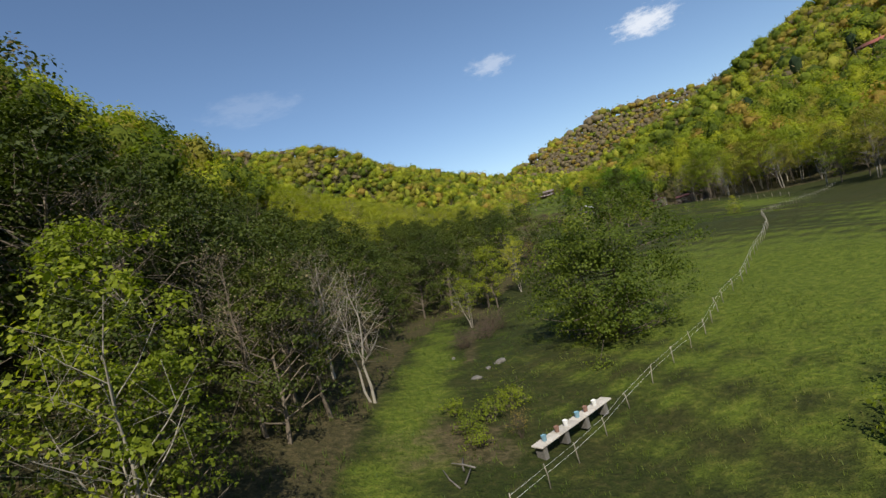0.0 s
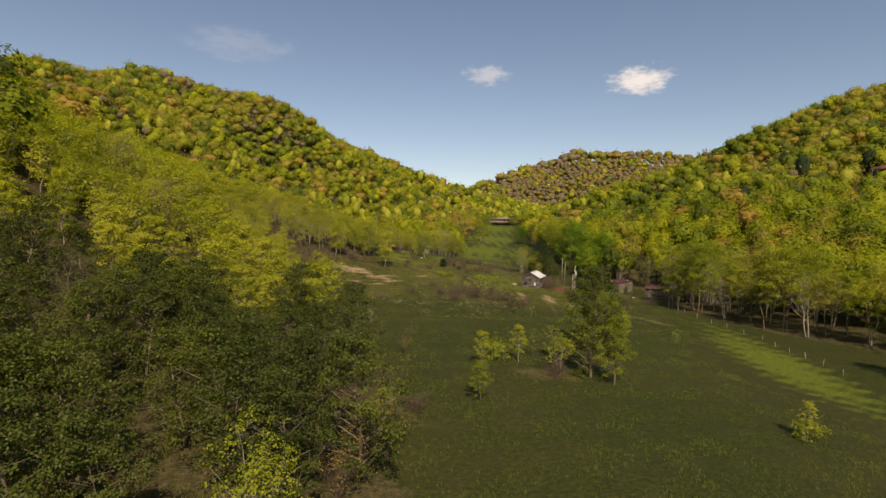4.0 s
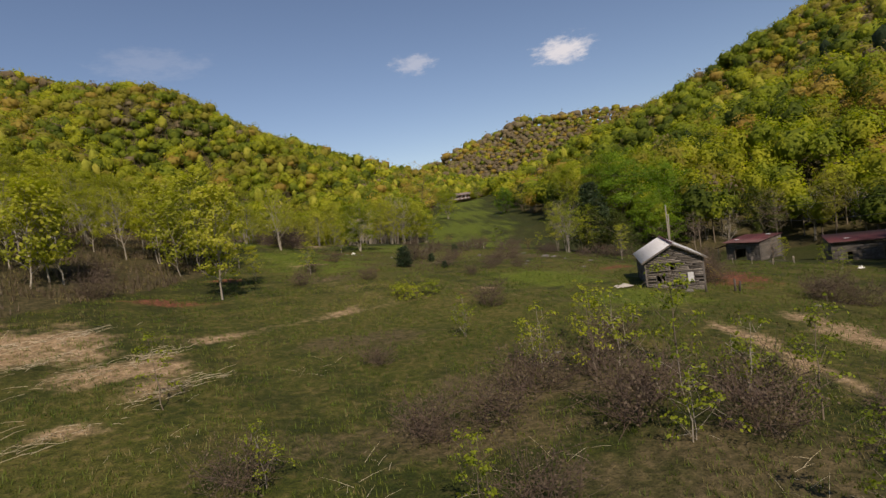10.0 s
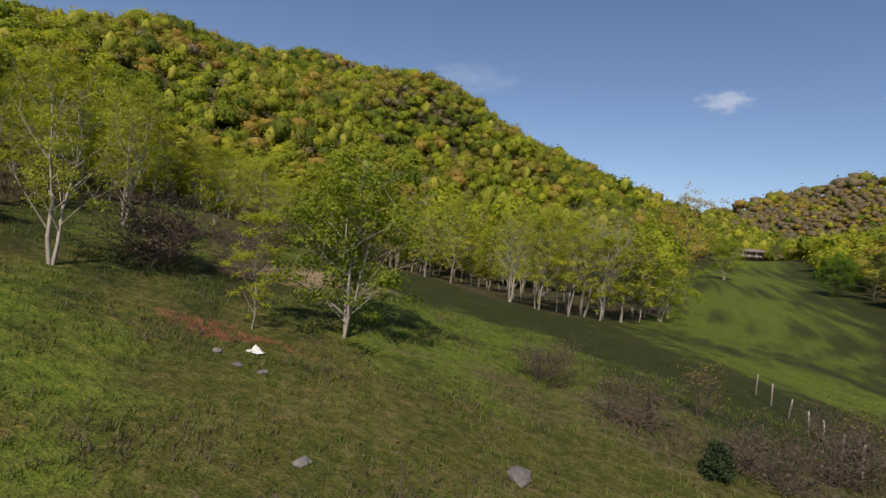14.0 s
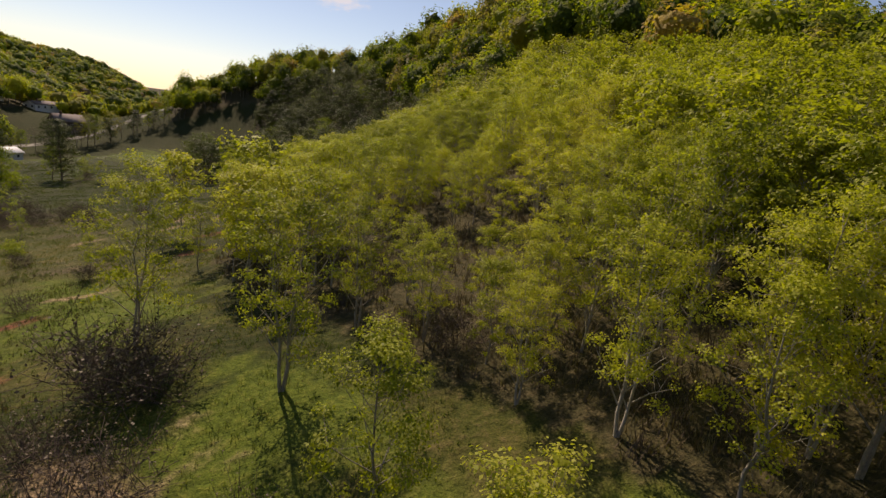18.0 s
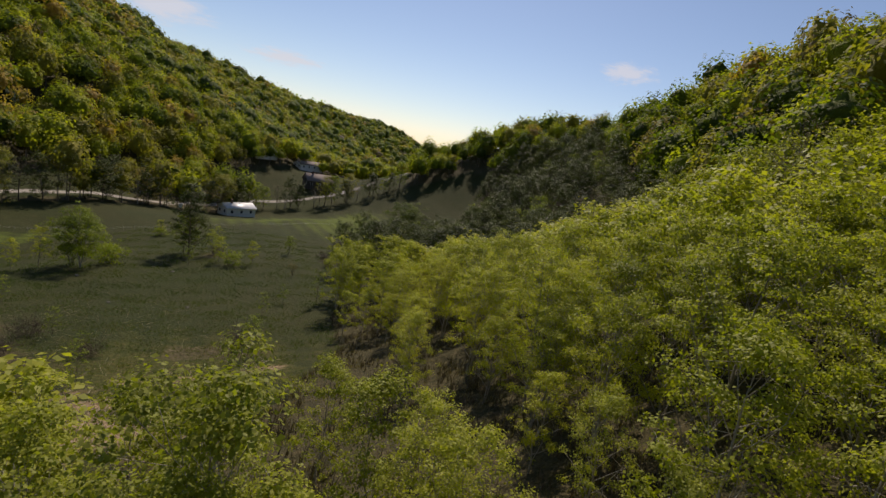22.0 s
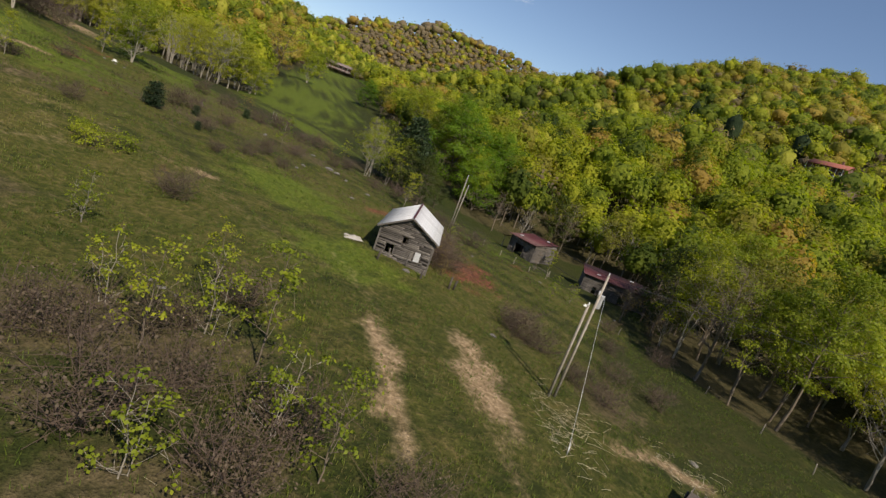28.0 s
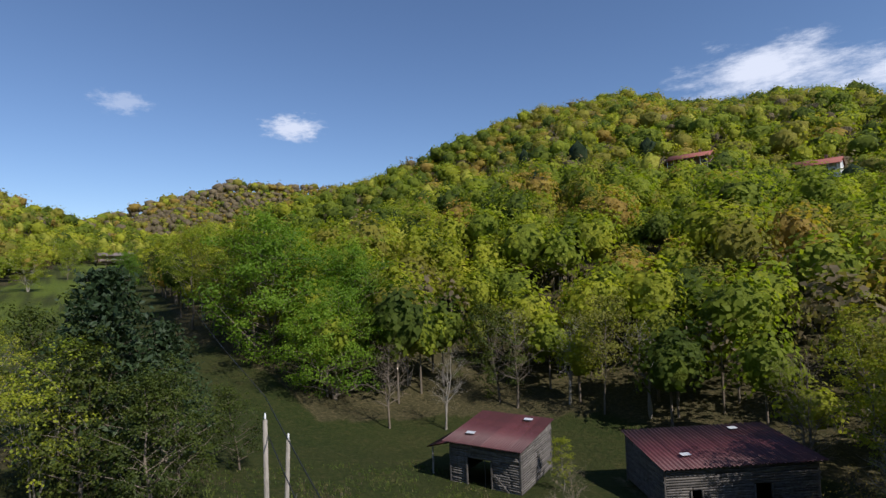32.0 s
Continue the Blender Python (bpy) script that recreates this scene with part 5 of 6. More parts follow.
def wire(parent, a, b, drop=0.5, r=0.018, mat=None, name="wire"):
    return part(name, tube_mesh(name, sag(a, b, drop), r, mat or M_WIRE, 4), parent)


pole_a = utility_pole(68.3, 163.0, 9.6, (0.01, 0.0), "weathered wooden power pole with a grey transformer can in the meadow")
pole_b = utility_pole(67.7, 162.9, 7.2, (0.0, 0.01), "shorter bare wooden pole beside the transformer pole", False)
pole_c = utility_pole(77.0, 211.0, 8.9, (0.05, -0.045), "weathered wooden power pole beside the sheds", False)
pole_d = utility_pole(78.3, 213.2, 7.6, (0.02, 0.04), "leaning grey wooden pole behind the power pole", False)
pole_e = utility_pole(95.0, 330.0, 9.0, (0.0, 0.0), "far wooden power pole on the edge of the lawn", False)
_ta, _tc, _te = (68.6, 162.7, height(68.4, 162.7) + 9.6), (77.0, 211.0, height(77.0, 211.0) + 9.6), (95, 330, height(95, 330) + 9.0)
line = tagged(new("power_line"), "thin black power line strung between the poles", "power line")
wire(line, _ta, _tc, 1.2)
wire(line, (_ta[0], _ta[1], _ta[2] - 1.3), (_tc[0], _tc[1], _tc[2] - 1.2), 1.4)
wire(line, _tc, _te, 1.8)
wire(line, _ta, (132, 150, 8.0), 1.0)
guy = tagged(new("guy_wire"), "steel guy wire staying the transformer pole", "guy wire")
wire(guy, (68.6, 162.7, height(68.4, 162.7) + 8.3), (65.4, 156.6, height(65.4, 156.6)), 0.0, 0.012, M_STEEL)
part("anchor", tube_mesh("anchor", [(65.4, 156.6, height(65.4, 156.6) - 0.3), (65.55, 156.9, height(65.4, 156.6) + 0.6)], 0.04, M_STEEL, 6), guy)


def fence(pts, every, h, label, strands=3, pale=False, seed=1):
    """A wire fence: uneven posts along the points, wires from post to post."""
    rng = np.random.default_rng(seed)
    t = tagged(new("wire_fence"), label, "fence")
    posts = []
    for (ax, ay), (bx, by) in zip(pts, pts[1:]):
        n = max(1, int(math.hypot(bx - ax, by - ay) / every))
        posts += [(ax + (bx - ax) * i / n, ay + (by - ay) * i / n) for i in range(n)]
    posts.append(pts[-1])
    r = 0.03 if pale else 0.06
    me = [tube_mesh("post", [(0, 0, -0.4), (rng.normal(0, 0.02), 0, h * 0.5), (rng.normal(0, 0.03), rng.normal(0, 0.03), h)], r, M_POLE, 6, r * 0.8) for _ in range(3)]
    for k, (x, y) in enumerate(posts):
        part("post", me[k % 3], t, "", Matrix.Translation((x, y, height(x, y))) @ Euler((rng.normal(0, 0.06), rng.normal(0, 0.06), rng.uniform(0, 6))).to_matrix().to_4x4() @ Matrix.Diagonal((1, 1, rng.uniform(0.85, 1.12), 1)))
    for s in range(strands):
        line = [(x, y, height(x, y) + h * (0.9 - 0.27 * s)) for x, y in posts]
        part("wire", tube_mesh("wire", line, 0.006 if pale else 0.009, M_TAPE if pale else M_DARKWOOD, 4), t)
    return t


M_TAPE = rough_mat("white_fence_tape", (0.55, 0.55, 0.52), (0.72, 0.72, 0.70), 1.5, (1, 1, 1), 0.7, 0.05)
fence([(14.5, -16), (18, -11.5), (22, -6.5), (26.5, -1.8), (30.5, 2.5), (34.5, 8), (38.5, 12.5), (45, 22), (51, 31.5), (57, 42), (64, 57), (76, 73), (92, 90), (109, 106)], 2.2, 1.15, "pale wire-mesh fence on thin stakes across the meadow", 2, True, 2)
fence([(85, 218), (86, 215), (87.5, 211), (89, 208.5), (91, 206.5), (95, 207), (99, 212)], 2.6, 1.15, "sagging wire fence on grey posts before the sheds", 3, False, 3)
fence([(48.5, 241), (50, 235), (50.5, 229)], 1.7, 1.3, "row of pale fence posts with wire in the scrub", 2, False, 6)
fence([(100, 112), (104, 140), (100, 168), (96, 188)], 5.5, 1.1, "old wire fence on grey posts at the wood's edge", 2, False, 4)

# ---------------------------------------------------------------- houses and farm buildings far off
M_WHITE_TIN = rough_mat("white_roof_tin", (0.62, 0.63, 0.65), (0.80, 0.81, 0.82), 0.5, (1, 1, 1), 0.4, 0.1)
M_RED_SIDING = rough_mat("red_brown_siding", (0.20, 0.06, 0.04), (0.30, 0.10, 0.07), 1.0, (1, 1, 1), 0.8, 0.3)
build_house(119, 700, height(119, 700) + 3.2, 8, 32, 9, 4.6, M_SHINGLE, M_BRICK, "long brown two-storey house with a white-railed porch on the lawn", True, 8, 0.45)
build_house(66, 640, height(66, 640) + 1.0, -15, 12, 8, 3.2, M_RED, M_RED_SIDING, "small red-roofed cabin among trees on the slope", True, 3, 0.6, name="cabin")
build_house(187, 326, height(187, 326) + 2.5, -55, 16, 9, 4.4, M_SHINGLE, M_BRICK, "brown timber house half hidden in the hillside woods", True, 5, 0.5)
build_house(233, 417, height(233, 417) + 2.5, -50, 18, 9, 4.2, M_SHINGLE, M_BRICK, "brown shingled house among trees on the hillside", True, 5, 0.5)
build_house(272, 296, height(272, 296) + 3.5, -75, 15, 9, 4.6, M_RED_SIDING, M_BRICK, "red-roofed brick house above a red clay bank", True, 4, 0.5)
build_house(278, 257, height(278, 257) + 3.5, -80, 15, 9, 5.2, M_RED_SIDING, M_WHITE, "white house with a red roof and a pillared porch", True, 4, 0.5)
build_house(100.5, -10, height(100.5, -10) + 0.6, 62, 13, 7, 3.0, M_WHITE_TIN, M_WHITE, "white-roofed farm building at the foot of the meadow", False, 3, 0.5, name="farm_building")
build_house(98, -88, height(98, -88) + 0.6, 40, 14, 9, 3.6, M_SHINGLE, M_DARKWOOD, "dark farm building with a brown roof by the road", False, 3, 0.8, name="farm_building")
build_house(135, -95, height(135, -95) + 0.6, 70, 14, 8, 3.2, M_RED, M_WHITE, "white house with a red roof down the valley", True, 4, 0.5)
build_house(118, -120, height(118, -120) + 0.6, 60, 16, 8, 3.0, M_SHINGLE, M_WHITE, "low pale house beside the valley road", True, 4, 0.4)
sign = thing("road_sign", pose(111, 12, height(111, 12), 0, 0, 60), "small white sign board leaning by the road", "sign")
part("board", box_mesh("board", 1.6, 0.06, 1.5, M_WHITE, 0.01), sign, "", Matrix.Translation((0, 0, 1.3)))
for sx in (-0.6, 0.6):
    part("post", box_mesh("post", 0.09, 0.09, 2.0, M_POLE, 0.01, True), sign, "", Matrix.Translation((sx, 0.08, -0.1)))
for x, y, w, d in ((262, 287, 13, 6), (268, 247, 9, 4), (186, 318, 6, 3)):
    b = new("clay_bank", box_mesh("clay_bank", w, d, 2.6, M_CLAY, 0.8))
    b.matrix_world = pose(x, y, height(x, y) + 0.3, 0, 20, -70)
    tagged(b, "raw red clay bank cut into the hillside", "clay bank", kind="structure")

# ---------------------------------------------------------------- single trees of the meadow
TREE_LABEL["dome"] = "dense dark green tree branching to the ground by the lane"
SINGLE = [
    ("dome", 25.2, 7.5, 1.22), ("bare", 4, -5, 1.0), ("grey", 6, -2, 0.95), ("grey", 2, 3, 1.0), ("bare", 1.5, -9, 1.0), ("broad", -2, -14, 0.95), ("broad", 3.5, -20, 0.62), ("dark", -8, -10, 1.45), ("dark", -13, -4, 1.5), ("pine", -14, -14, 1.2),
    ("clump", 12.5, 24, 0.7), ("broad", 16, 34, 0.7), ("birch_b", 20, 42, 0.75), ("broad", 36, 82, 0.36), ("birch_c", 26, 75, 0.42), ("oval", 52, 95, 1.05), ("clump", 47.5, 93.5, 0.6), ("broad", 54.5, 93, 0.7),
    ("full", 58, 116, 1.15), ("full", 61, 114.5, 1.0), ("birch", 64, 118, 0.7), ("birch_c", 66, 121, 0.6), ("birch_c", 43, 99, 0.6), ("birch_c", 37.5, 96, 0.55), ("birch", 70, 79, 0.4),
    ("full", 28, 223, 1.0), ("birch_b", 16, 217, 1.05), ("birch_e", 17, 181, 1.0), ("birch_c", 25, 220, 0.6), ("birch", 6, 243, 0.8), ("birch_b", 8.6, 226, 1.0), ("birch_c", 6.8, 235.8, 0.85), ("birch", 23, 196, 0.4), ("birch_b", -10, 240, 0.6), ("birch_c", -7, 246, 0.55), ("birch", 11, 206, 0.95), ("birch_c", 14, 199, 0.7), ("birch_c", 18, 190, 0.45),
    ("birch_b", 29, 252, 0.95), ("birch_c", 31, 255, 1.05), ("birch_b", 34, 257, 1.05), ("birch", 32.5, 259, 1.1), ("birch_c", 37, 260, 1.05), ("grey", 35, 261, 1.25), ("grey", 37, 263, 1.2), ("birch_f", 39, 268, 1.05), ("birch_e", 41, 274, 1.1), ("full", 43.5, 279, 1.1), ("grey", 40, 279, 1.2), ("birch_b", 33, 264, 1.1), ("birch_f", 36, 271, 1.1), ("full", 45, 290, 1.0), ("birch_b", 28, 262, 1.0),
    ("russet", 51, 388, 2.0), ("full", 66, 400, 1.5), ("full_b", 90, 372, 0.9), ("dark", 96, 366, 1.0), ("full", 80, 520, 1.6), ("broad", 112, 560, 1.4), ("broad", 96, 600, 1.4), ("full", 128, 640, 1.5), ("clump", 72, 590, 1.6), ("broad", 84, 640, 1.3),
    ("birch", 68, 209, 0.55), ("clump", 64, 222, 0.95), ("grey", 65.5, 225, 1.0), ("birch_b", 67, 236, 1.0), ("dark", 75, 224, 0.72), ("pine", 73.8, 233, 1.05), ("pine", 78, 238, 0.8), ("dark", 77.5, 229, 0.7), ("dark", 72, 229, 0.8), ("dark", 83, 236, 0.55), ("dark", 71, 240, 0.9), ("full_b", 101, 256.5, 1.12), ("full_b", 98.5, 273, 1.65), ("full_b", 108, 268, 1.35), ("plum", 64, 500, 1.3), ("plum", 70, 512, 1.2), ("broad", 78, 470, 1.0), ("broad", 48, 335, 0.8), ("clump", 70, 230, 0.9),
    ("clump", 113, 257, 1.2), ("grey", 127, 239, 1.2), ("grey", 130, 229, 1.2), ("bare", 121, 243, 1.2), ("grey", 109, 243, 1.0), ("bare", 103, 246, 0.9), ("birch_c", 105, 221.5, 0.5), ("bare", 122, 209, 0.75), ("grey", 118, 203, 0.7), ("bare", 128, 212, 0.9), ("clump", 124, 203, 0.8), ("bare", 96.5, 213.5, 0.45),
    ("bare", 104, 197, 0.7), ("grey", 113, 199, 0.85), ("bare", 117, 199, 0.95), ("grey", 106, 190, 0.65), ("bare", 121, 196, 0.95), ("birch", -12, 251.5, 0.9), ("birch_b", -9.5, 249, 0.85), ("birch_b", -9.5, 254, 0.9), ("birch", -7, 252, 0.85), ("birch_c", -7, 256, 0.9), ("birch_b", -4.5, 252, 0.8), ("birch", -4.5, 255.5, 0.85), ("birch_c", -2, 254, 0.75), ("birch_b", 0.5, 253, 0.7), ("birch", 0, 257, 0.8), ("bare", -37, 141, 1.2), ("bare", -22, 128, 1.15),
]
for k, x, y, h in SINGLE:
    tree(k, x, y, h)
_rng = np.random.default_rng(17)
for (ax, ay), (bx, by) in zip([(112, 112), (113, 84), (113, 50), (114, 20), (109, -5), (103, -32), (84, -66), (52, -100)], [(113, 84), (113, 50), (114, 20), (109, -5), (103, -32), (84, -66), (52, -100)]):
    n = int(math.hypot(bx - ax, by - ay) / 4.6)
    for i in range(n):
        tree(["dark", "bare", "dark", "oak", "grey", "broad"][int(_rng.integers(0, 6))], ax + (bx - ax) * i / n + _rng.uniform(-2.5, 2.5), ay + (by - ay) * i / n + _rng.uniform(-2, 2), _rng.uniform(0.75, 1.25))


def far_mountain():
    """A mountain range far down the valley, the blue of distance haze put into its colour."""
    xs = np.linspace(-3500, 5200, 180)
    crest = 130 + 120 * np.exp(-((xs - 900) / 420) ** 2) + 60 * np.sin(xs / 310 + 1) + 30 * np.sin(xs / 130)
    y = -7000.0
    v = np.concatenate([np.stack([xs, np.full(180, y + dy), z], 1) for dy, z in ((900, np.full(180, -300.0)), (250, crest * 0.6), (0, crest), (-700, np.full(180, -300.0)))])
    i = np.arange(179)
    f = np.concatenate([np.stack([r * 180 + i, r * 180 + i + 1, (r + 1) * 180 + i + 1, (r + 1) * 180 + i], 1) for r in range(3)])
    return tagged(new("backdrop", mesh_np("backdrop", v, [f], rough_mat("haze_tinted_blue_woods", (0.16, 0.24, 0.38), (0.20, 0.29, 0.44), 0.002, (1, 1, 1), 1.0, 0.0), True)), "far mountain range down the valley, distance haze painted as blue", "mountain", kind="structure")


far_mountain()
for k, x, y, h in [("sapling", 49.3, 151, 1.2), ("sapling_b", 47.6, 153, 1.2), ("sapling", 46.9, 157.9, 1.5), ("sapling_b", 44.6, 159.5, 1.3), ("sapling_b", 43, 150, 1.1), ("sapling", 45, 144, 0.9), ("sapling", 42, 157, 1.2), ("sapling_b", 40, 160, 1.1), ("sapling", 44.5, 163.5, 1.0), ("sapling_b", 52, 137, 0.8), ("sapling", 49, 138, 0.9), ("sapling", 21, 157, 0.9), ("sapling_b", 37, 168, 0.9), ("sapling", 12, 145, 1.1), ("sapling_b", 20, 119, 0.9), ("sapling", 19, 128, 0.9), ("sapling", 49, 210, 1.15), ("sapling", 61, 228, 0.9), ("sapling_b", 92, 195, 0.9), ("sapling", 46, 104, 1.0), ("sapling_b", 27, 150, 0.7), ("sapling", 8, 156, 1.1), ("sapling", 9, 150, 1.2), ("sapling_b", 73, 200, 0.8), ("sapling", 84, 189, 0.9), ("sapling", 34, 146, 0.8), ("sapling_b", 76, 148, 0.7), ("sapling", 15, 118, 1.3), ("sapling_b", 80, 130, 0.8)]:
    plant(k, "sapling", x, y, h, (x * 3.3) % 6, "thin young sapling with sparse yellow-green leaves", "sapling", "saplings in the meadow")
for x, y, h in [(34.5, 201.5, 1.0), (38.5, 206, 0.45), (44, 222, 0.5), (39.5, 199, 0.35)]:
    plant("pine_small", "young_pine", x, y, h, x, "small bushy dark green pine in the meadow", "pine", "young pines in the meadow")
BUSH = [(66, 186.5, 1.7), (65.4, 184, 1.5), (67.2, 188.5, 1.6), (68, 191.5, 1.4), (67, 184.5, 1.3), (33, 153, 1.2), (26, 150, 1.0), (14, 143, 1.3), (39, 157, 1.5), (41.5, 152, 1.7), (44, 155, 1.3), (46, 150, 1.5), (36, 154, 1.3), (43, 159, 1.2), (48, 153.5, 1.5), (70, 173, 1.5), (40, 201, 1.0), (36, 208, 1.2), (38, 209.5, 1.3), (42, 208, 1.0), (51, 209, 1.1), (23, 197, 0.8), (25, 206, 0.9), (23, 188, 0.9), (72, 171.5, 1.4), (47, 93, 1.1), (75, 165, 1.3), (73, 167, 1.1), (76, 206, 1.2), (78, 203, 1.3), (74, 209, 1.2), (70, 207, 1.0), (46, 223, 1.3), (49, 226, 1.4), (53, 224, 1.2), (56, 228, 1.4), (41, 225, 1.2), (37, 227, 1.2), (15, 230, 1.5), (16.4, 222.6, 2.2), (14.4, 223.4, 1.8), (9, 241, 1.6), (18, 227, 1.3), (42, 193, 0.7), (45, 197, 0.9), (47, 201, 1.1), (49, 198, 0.8), (30, 190, 0.8), (22, 82, 1.2), (25, 86, 1.3), (19, 90, 1.4), (29, 79, 1.0), (36, 147, 1.2), (50, 146, 1.4), (53, 150, 1.3), (46, 163, 1.2), (71, 175, 1.3), (40.5, 176, 1.2), (31, 163, 0.8), (8, 178, 1.3), (4, 185, 1.2), (12, 12, 0.9), (14, 16, 1.0), (15, 20, 1.2), (81, 171, 1.1), (84, 168, 1.2), (86, 178, 1.1), (68, 215, 1.2), (72, 218, 1.3), (60, 218, 1.1), (10, 235, 1.2), (0, 226, 1.3), (2, 247, 1.2), (12, 255, 1.4), (-4, 252, 1.3), (57, 213, 1.0), (64, 213, 1.1), (92, 186, 1.0), (96, 180, 1.2)]
for i, (x, y, h) in enumerate(BUSH):
    plant("bramble" if i % 2 else "bramble_b", "bramble_bush", x, y, h, x * 1.7, "tangled grey-brown bramble bush in the rough grass", "bush", "brambles in the meadow")
for x, y, h, k in [(56, 111, 1.9, "leafbush"), (40, 100, 1.7, "leafbush"), (60, 107, 1.3, "leafbush"), (34, 180.5, 0.9, "leafbush"), (36, 182, 0.8, "leafbush"), (33, 182.3, 0.7, "leafbush"), (14, -5, 0.8, "leafbush"), (12.5, -7, 0.7, "leafbush"), (15.5, -3, 0.8, "leafbush"), (13, -9, 0.6, "leafbush"), (11.5, -4, 0.6, "leafbush"), (70, 79, 1.2, "leafbush"), (32, -16, 1.6, "leafbush"), (35, -13, 1.4, "leafbush")]:
    plant(k, "leafy_bush", x, y, h, x, "low broad-leaved green bush", "bush", "green bushes")
for x, y, h in [(25, 66, 1.0), (24, 63, 0.8), (65.6, 184.5, 0.5), (66.6, 187.5, 0.55), (65, 181.5, 0.4), (27, 69, 0.8), (15.5, -8, 0.35), (27, 100, 0.5), (44, 229, 0.5), (51, 231, 0.5), (58, 225, 0.5), (110, 203, 0.8), (114, 203, 0.9), (119, 202, 0.9), (107, 194, 0.7), (112, 197, 0.8)]:
    plant("redbush", "red_shrub", x, y, h, x, "reddish-brown shrub of upright bare twigs", "shrub", "red shrubs")

# ---------------------------------------------------------------- stones, slabs, junk
for i, (x, y, s) in enumerate([(13, 3, 1.0), (15, 6, 1.2), (14, 5, 0.7), (60, 177.9, 0.9), (42, 163, 0.5), (42.8, 162.6, 0.4), (41.4, 163.5, 0.4), (26, 217, 0.6), (27.4, 216.6, 0.5), (28.4, 216.8, 0.45), (38, 217, 1.2), (56, 209, 1.5), (57, 208.4, 1.1), (58.2, 206.5, 0.8), (81, 160, 0.9), (96, 192, 0.8), (102, 196, 0.7), (47, 215, 0.9), (52, 205, 0.8), (61, 204, 0.8), (54, 214, 1.0), (33, 213, 0.6), (16, 93, 0.9), (21, 96, 1.0), (45, 110, 0.8), (30, 128, 0.6), (66, 170, 0.7), (58, 199, 0.7), (51, 202, 0.7), (68, 199, 0.9), (54, 121, 0.9), (39, 132, 0.6), (75, 196, 0.6), (11, 9, 0.6), (90, 201, 0.7)]):
    st = new("field_stone", STONES[i % 4])
    s = 0.75 * s
    st.matrix_world = pose(x, y, height(x, y) + 0.05 * s, 0, 0, i * 47) @ Matrix.Diagonal((s * 1.2, s * 0.9, s * 0.7, 1))
    tagged(st, "weathered grey field stone half sunk in the grass", "stone", "field stones")
bench = thing("stone_bench", pose(18.5, -8.5, (height(16, -11) + height(21, -6)) / 2 + 0.1, 0, 0, 44), "row of pale slabs on low blocks with flower pots", "bench")
for k in range(4):
    part("slab", box_mesh("slab", 1.62, 0.75, 0.09, M_TAN, 0.015), bench, "", Matrix.Translation((-2.5 + k * 1.66, 0, 0.62 )))
    part("block", box_mesh("block", 0.3, 0.6, 0.7, M_STONE, 0.02, True), bench, "", Matrix.Translation((-3.0 + k * 1.9, 0, -0.12)))


def pot_mesh(mat):
    bm = bmesh.new()
    bmesh.ops.create_cone(bm, segments=14, radius1=0.11, radius2=0.16, depth=0.3, cap_ends=True)
    top = [f for f in bm.faces if f.normal.z > 0.9]
    r = bmesh.ops.inset_region(bm, faces=top, thickness=0.025)
    for f in top:
        for v in f.verts:
            v.co.z -= 0.05
    me = bpy.data.meshes.new("pot")
    bm.to_mesh(me)
    bm.free()
    me.materials.append(mat)
    return me


_pots = [pot_mesh(M_RUBBISH), pot_mesh(M_BRICK), pot_mesh(M_WHITE)]
for k, u in enumerate((-2.6, -1.5, -0.7, 0.4, 1.2, 2.1)):
    c, s = math.cos(radians(44)), math.sin(radians(44))
    p = new("flower_pot", _pots[k % 3])
    p.location = (18.5 + u * c, -8.5 + u * s, bench.location.z + 0.82)
    tagged(p, ["faded blue plastic flower pot on the slab", "brown clay flower pot on the slab", "white flower pot on the slab"][k % 3], "flower pot", "pots on the slabs")


def cloth_mesh(w, d, h, seed, mat, name):
    """A crumpled heap."""
    n = 14
    u = np.linspace(-0.5, 0.5, n)
    gx, gy = np.meshgrid(u, u, indexing="ij")
    r = np.random.default_rng(seed).uniform(0, 9, 4)
    z = h * (0.55 + 0.45 * np.sin(gx * 9 + r[0]) * np.sin(gy * 8 + r[1])) * np.clip(1.6 - 3 * np.maximum(np.abs(gx), np.abs(gy)), 0.0, 1)
    i = np.arange(n * n).reshape(n, n)
    f = np.stack([i[:-1, :-1], i[1:, :-1], i[1:, 1:], i[:-1, 1:]], -1).reshape(-1, 4)
    wob = 0.06 * np.sin(gy * 11 + r[2])
    return mesh_np(name, np.stack([gx * w + wob, gy * d + wob, z], -1).reshape(-1, 3), [f], mat, True)


for x, y, w, d, h, mat, lab, nm, cat in [
    (55.4, 182.0, 1.8, 1.35, 0.3, M_TAN, "crumpled white mattress lying beside the barn", "old_mattress", "mattress"),
    (27.0, 218.0, 0.6, 0.45, 0.3, M_WHITE, "white plastic box lying among stones", "plastic_box", "rubbish"),
    (97.5, 198.0, 0.8, 0.6, 0.45, M_WHITE, "pale plastic drum lying in the grass", "plastic_drum", "rubbish"),
]:
    o = new(nm, cloth_mesh(w, d, h, int(x), mat, nm))
    o.matrix_world = pose(x, y, height(x, y) + 0.03, 0, 0, x * 13)
    tagged(o, lab, cat)
cart = thing("old_cart", pose(73.5, 153.5, height(73.5, 153.5), 0, 0, 30), "dark rusted farm cart overgrown in the rough grass", "cart")
part("bed", box_mesh("bed", 2.6, 1.4, 0.22, M_DARKWOOD, 0.02), cart, "", Matrix.Translation((0, 0, 0.75)))
for sy in (-0.68, 0.68):
    part("side_board", box_mesh("side_board", 2.6, 0.05, 0.4, M_DARKWOOD, 0.01), cart, "", Matrix.Translation((0, sy, 1.05)))
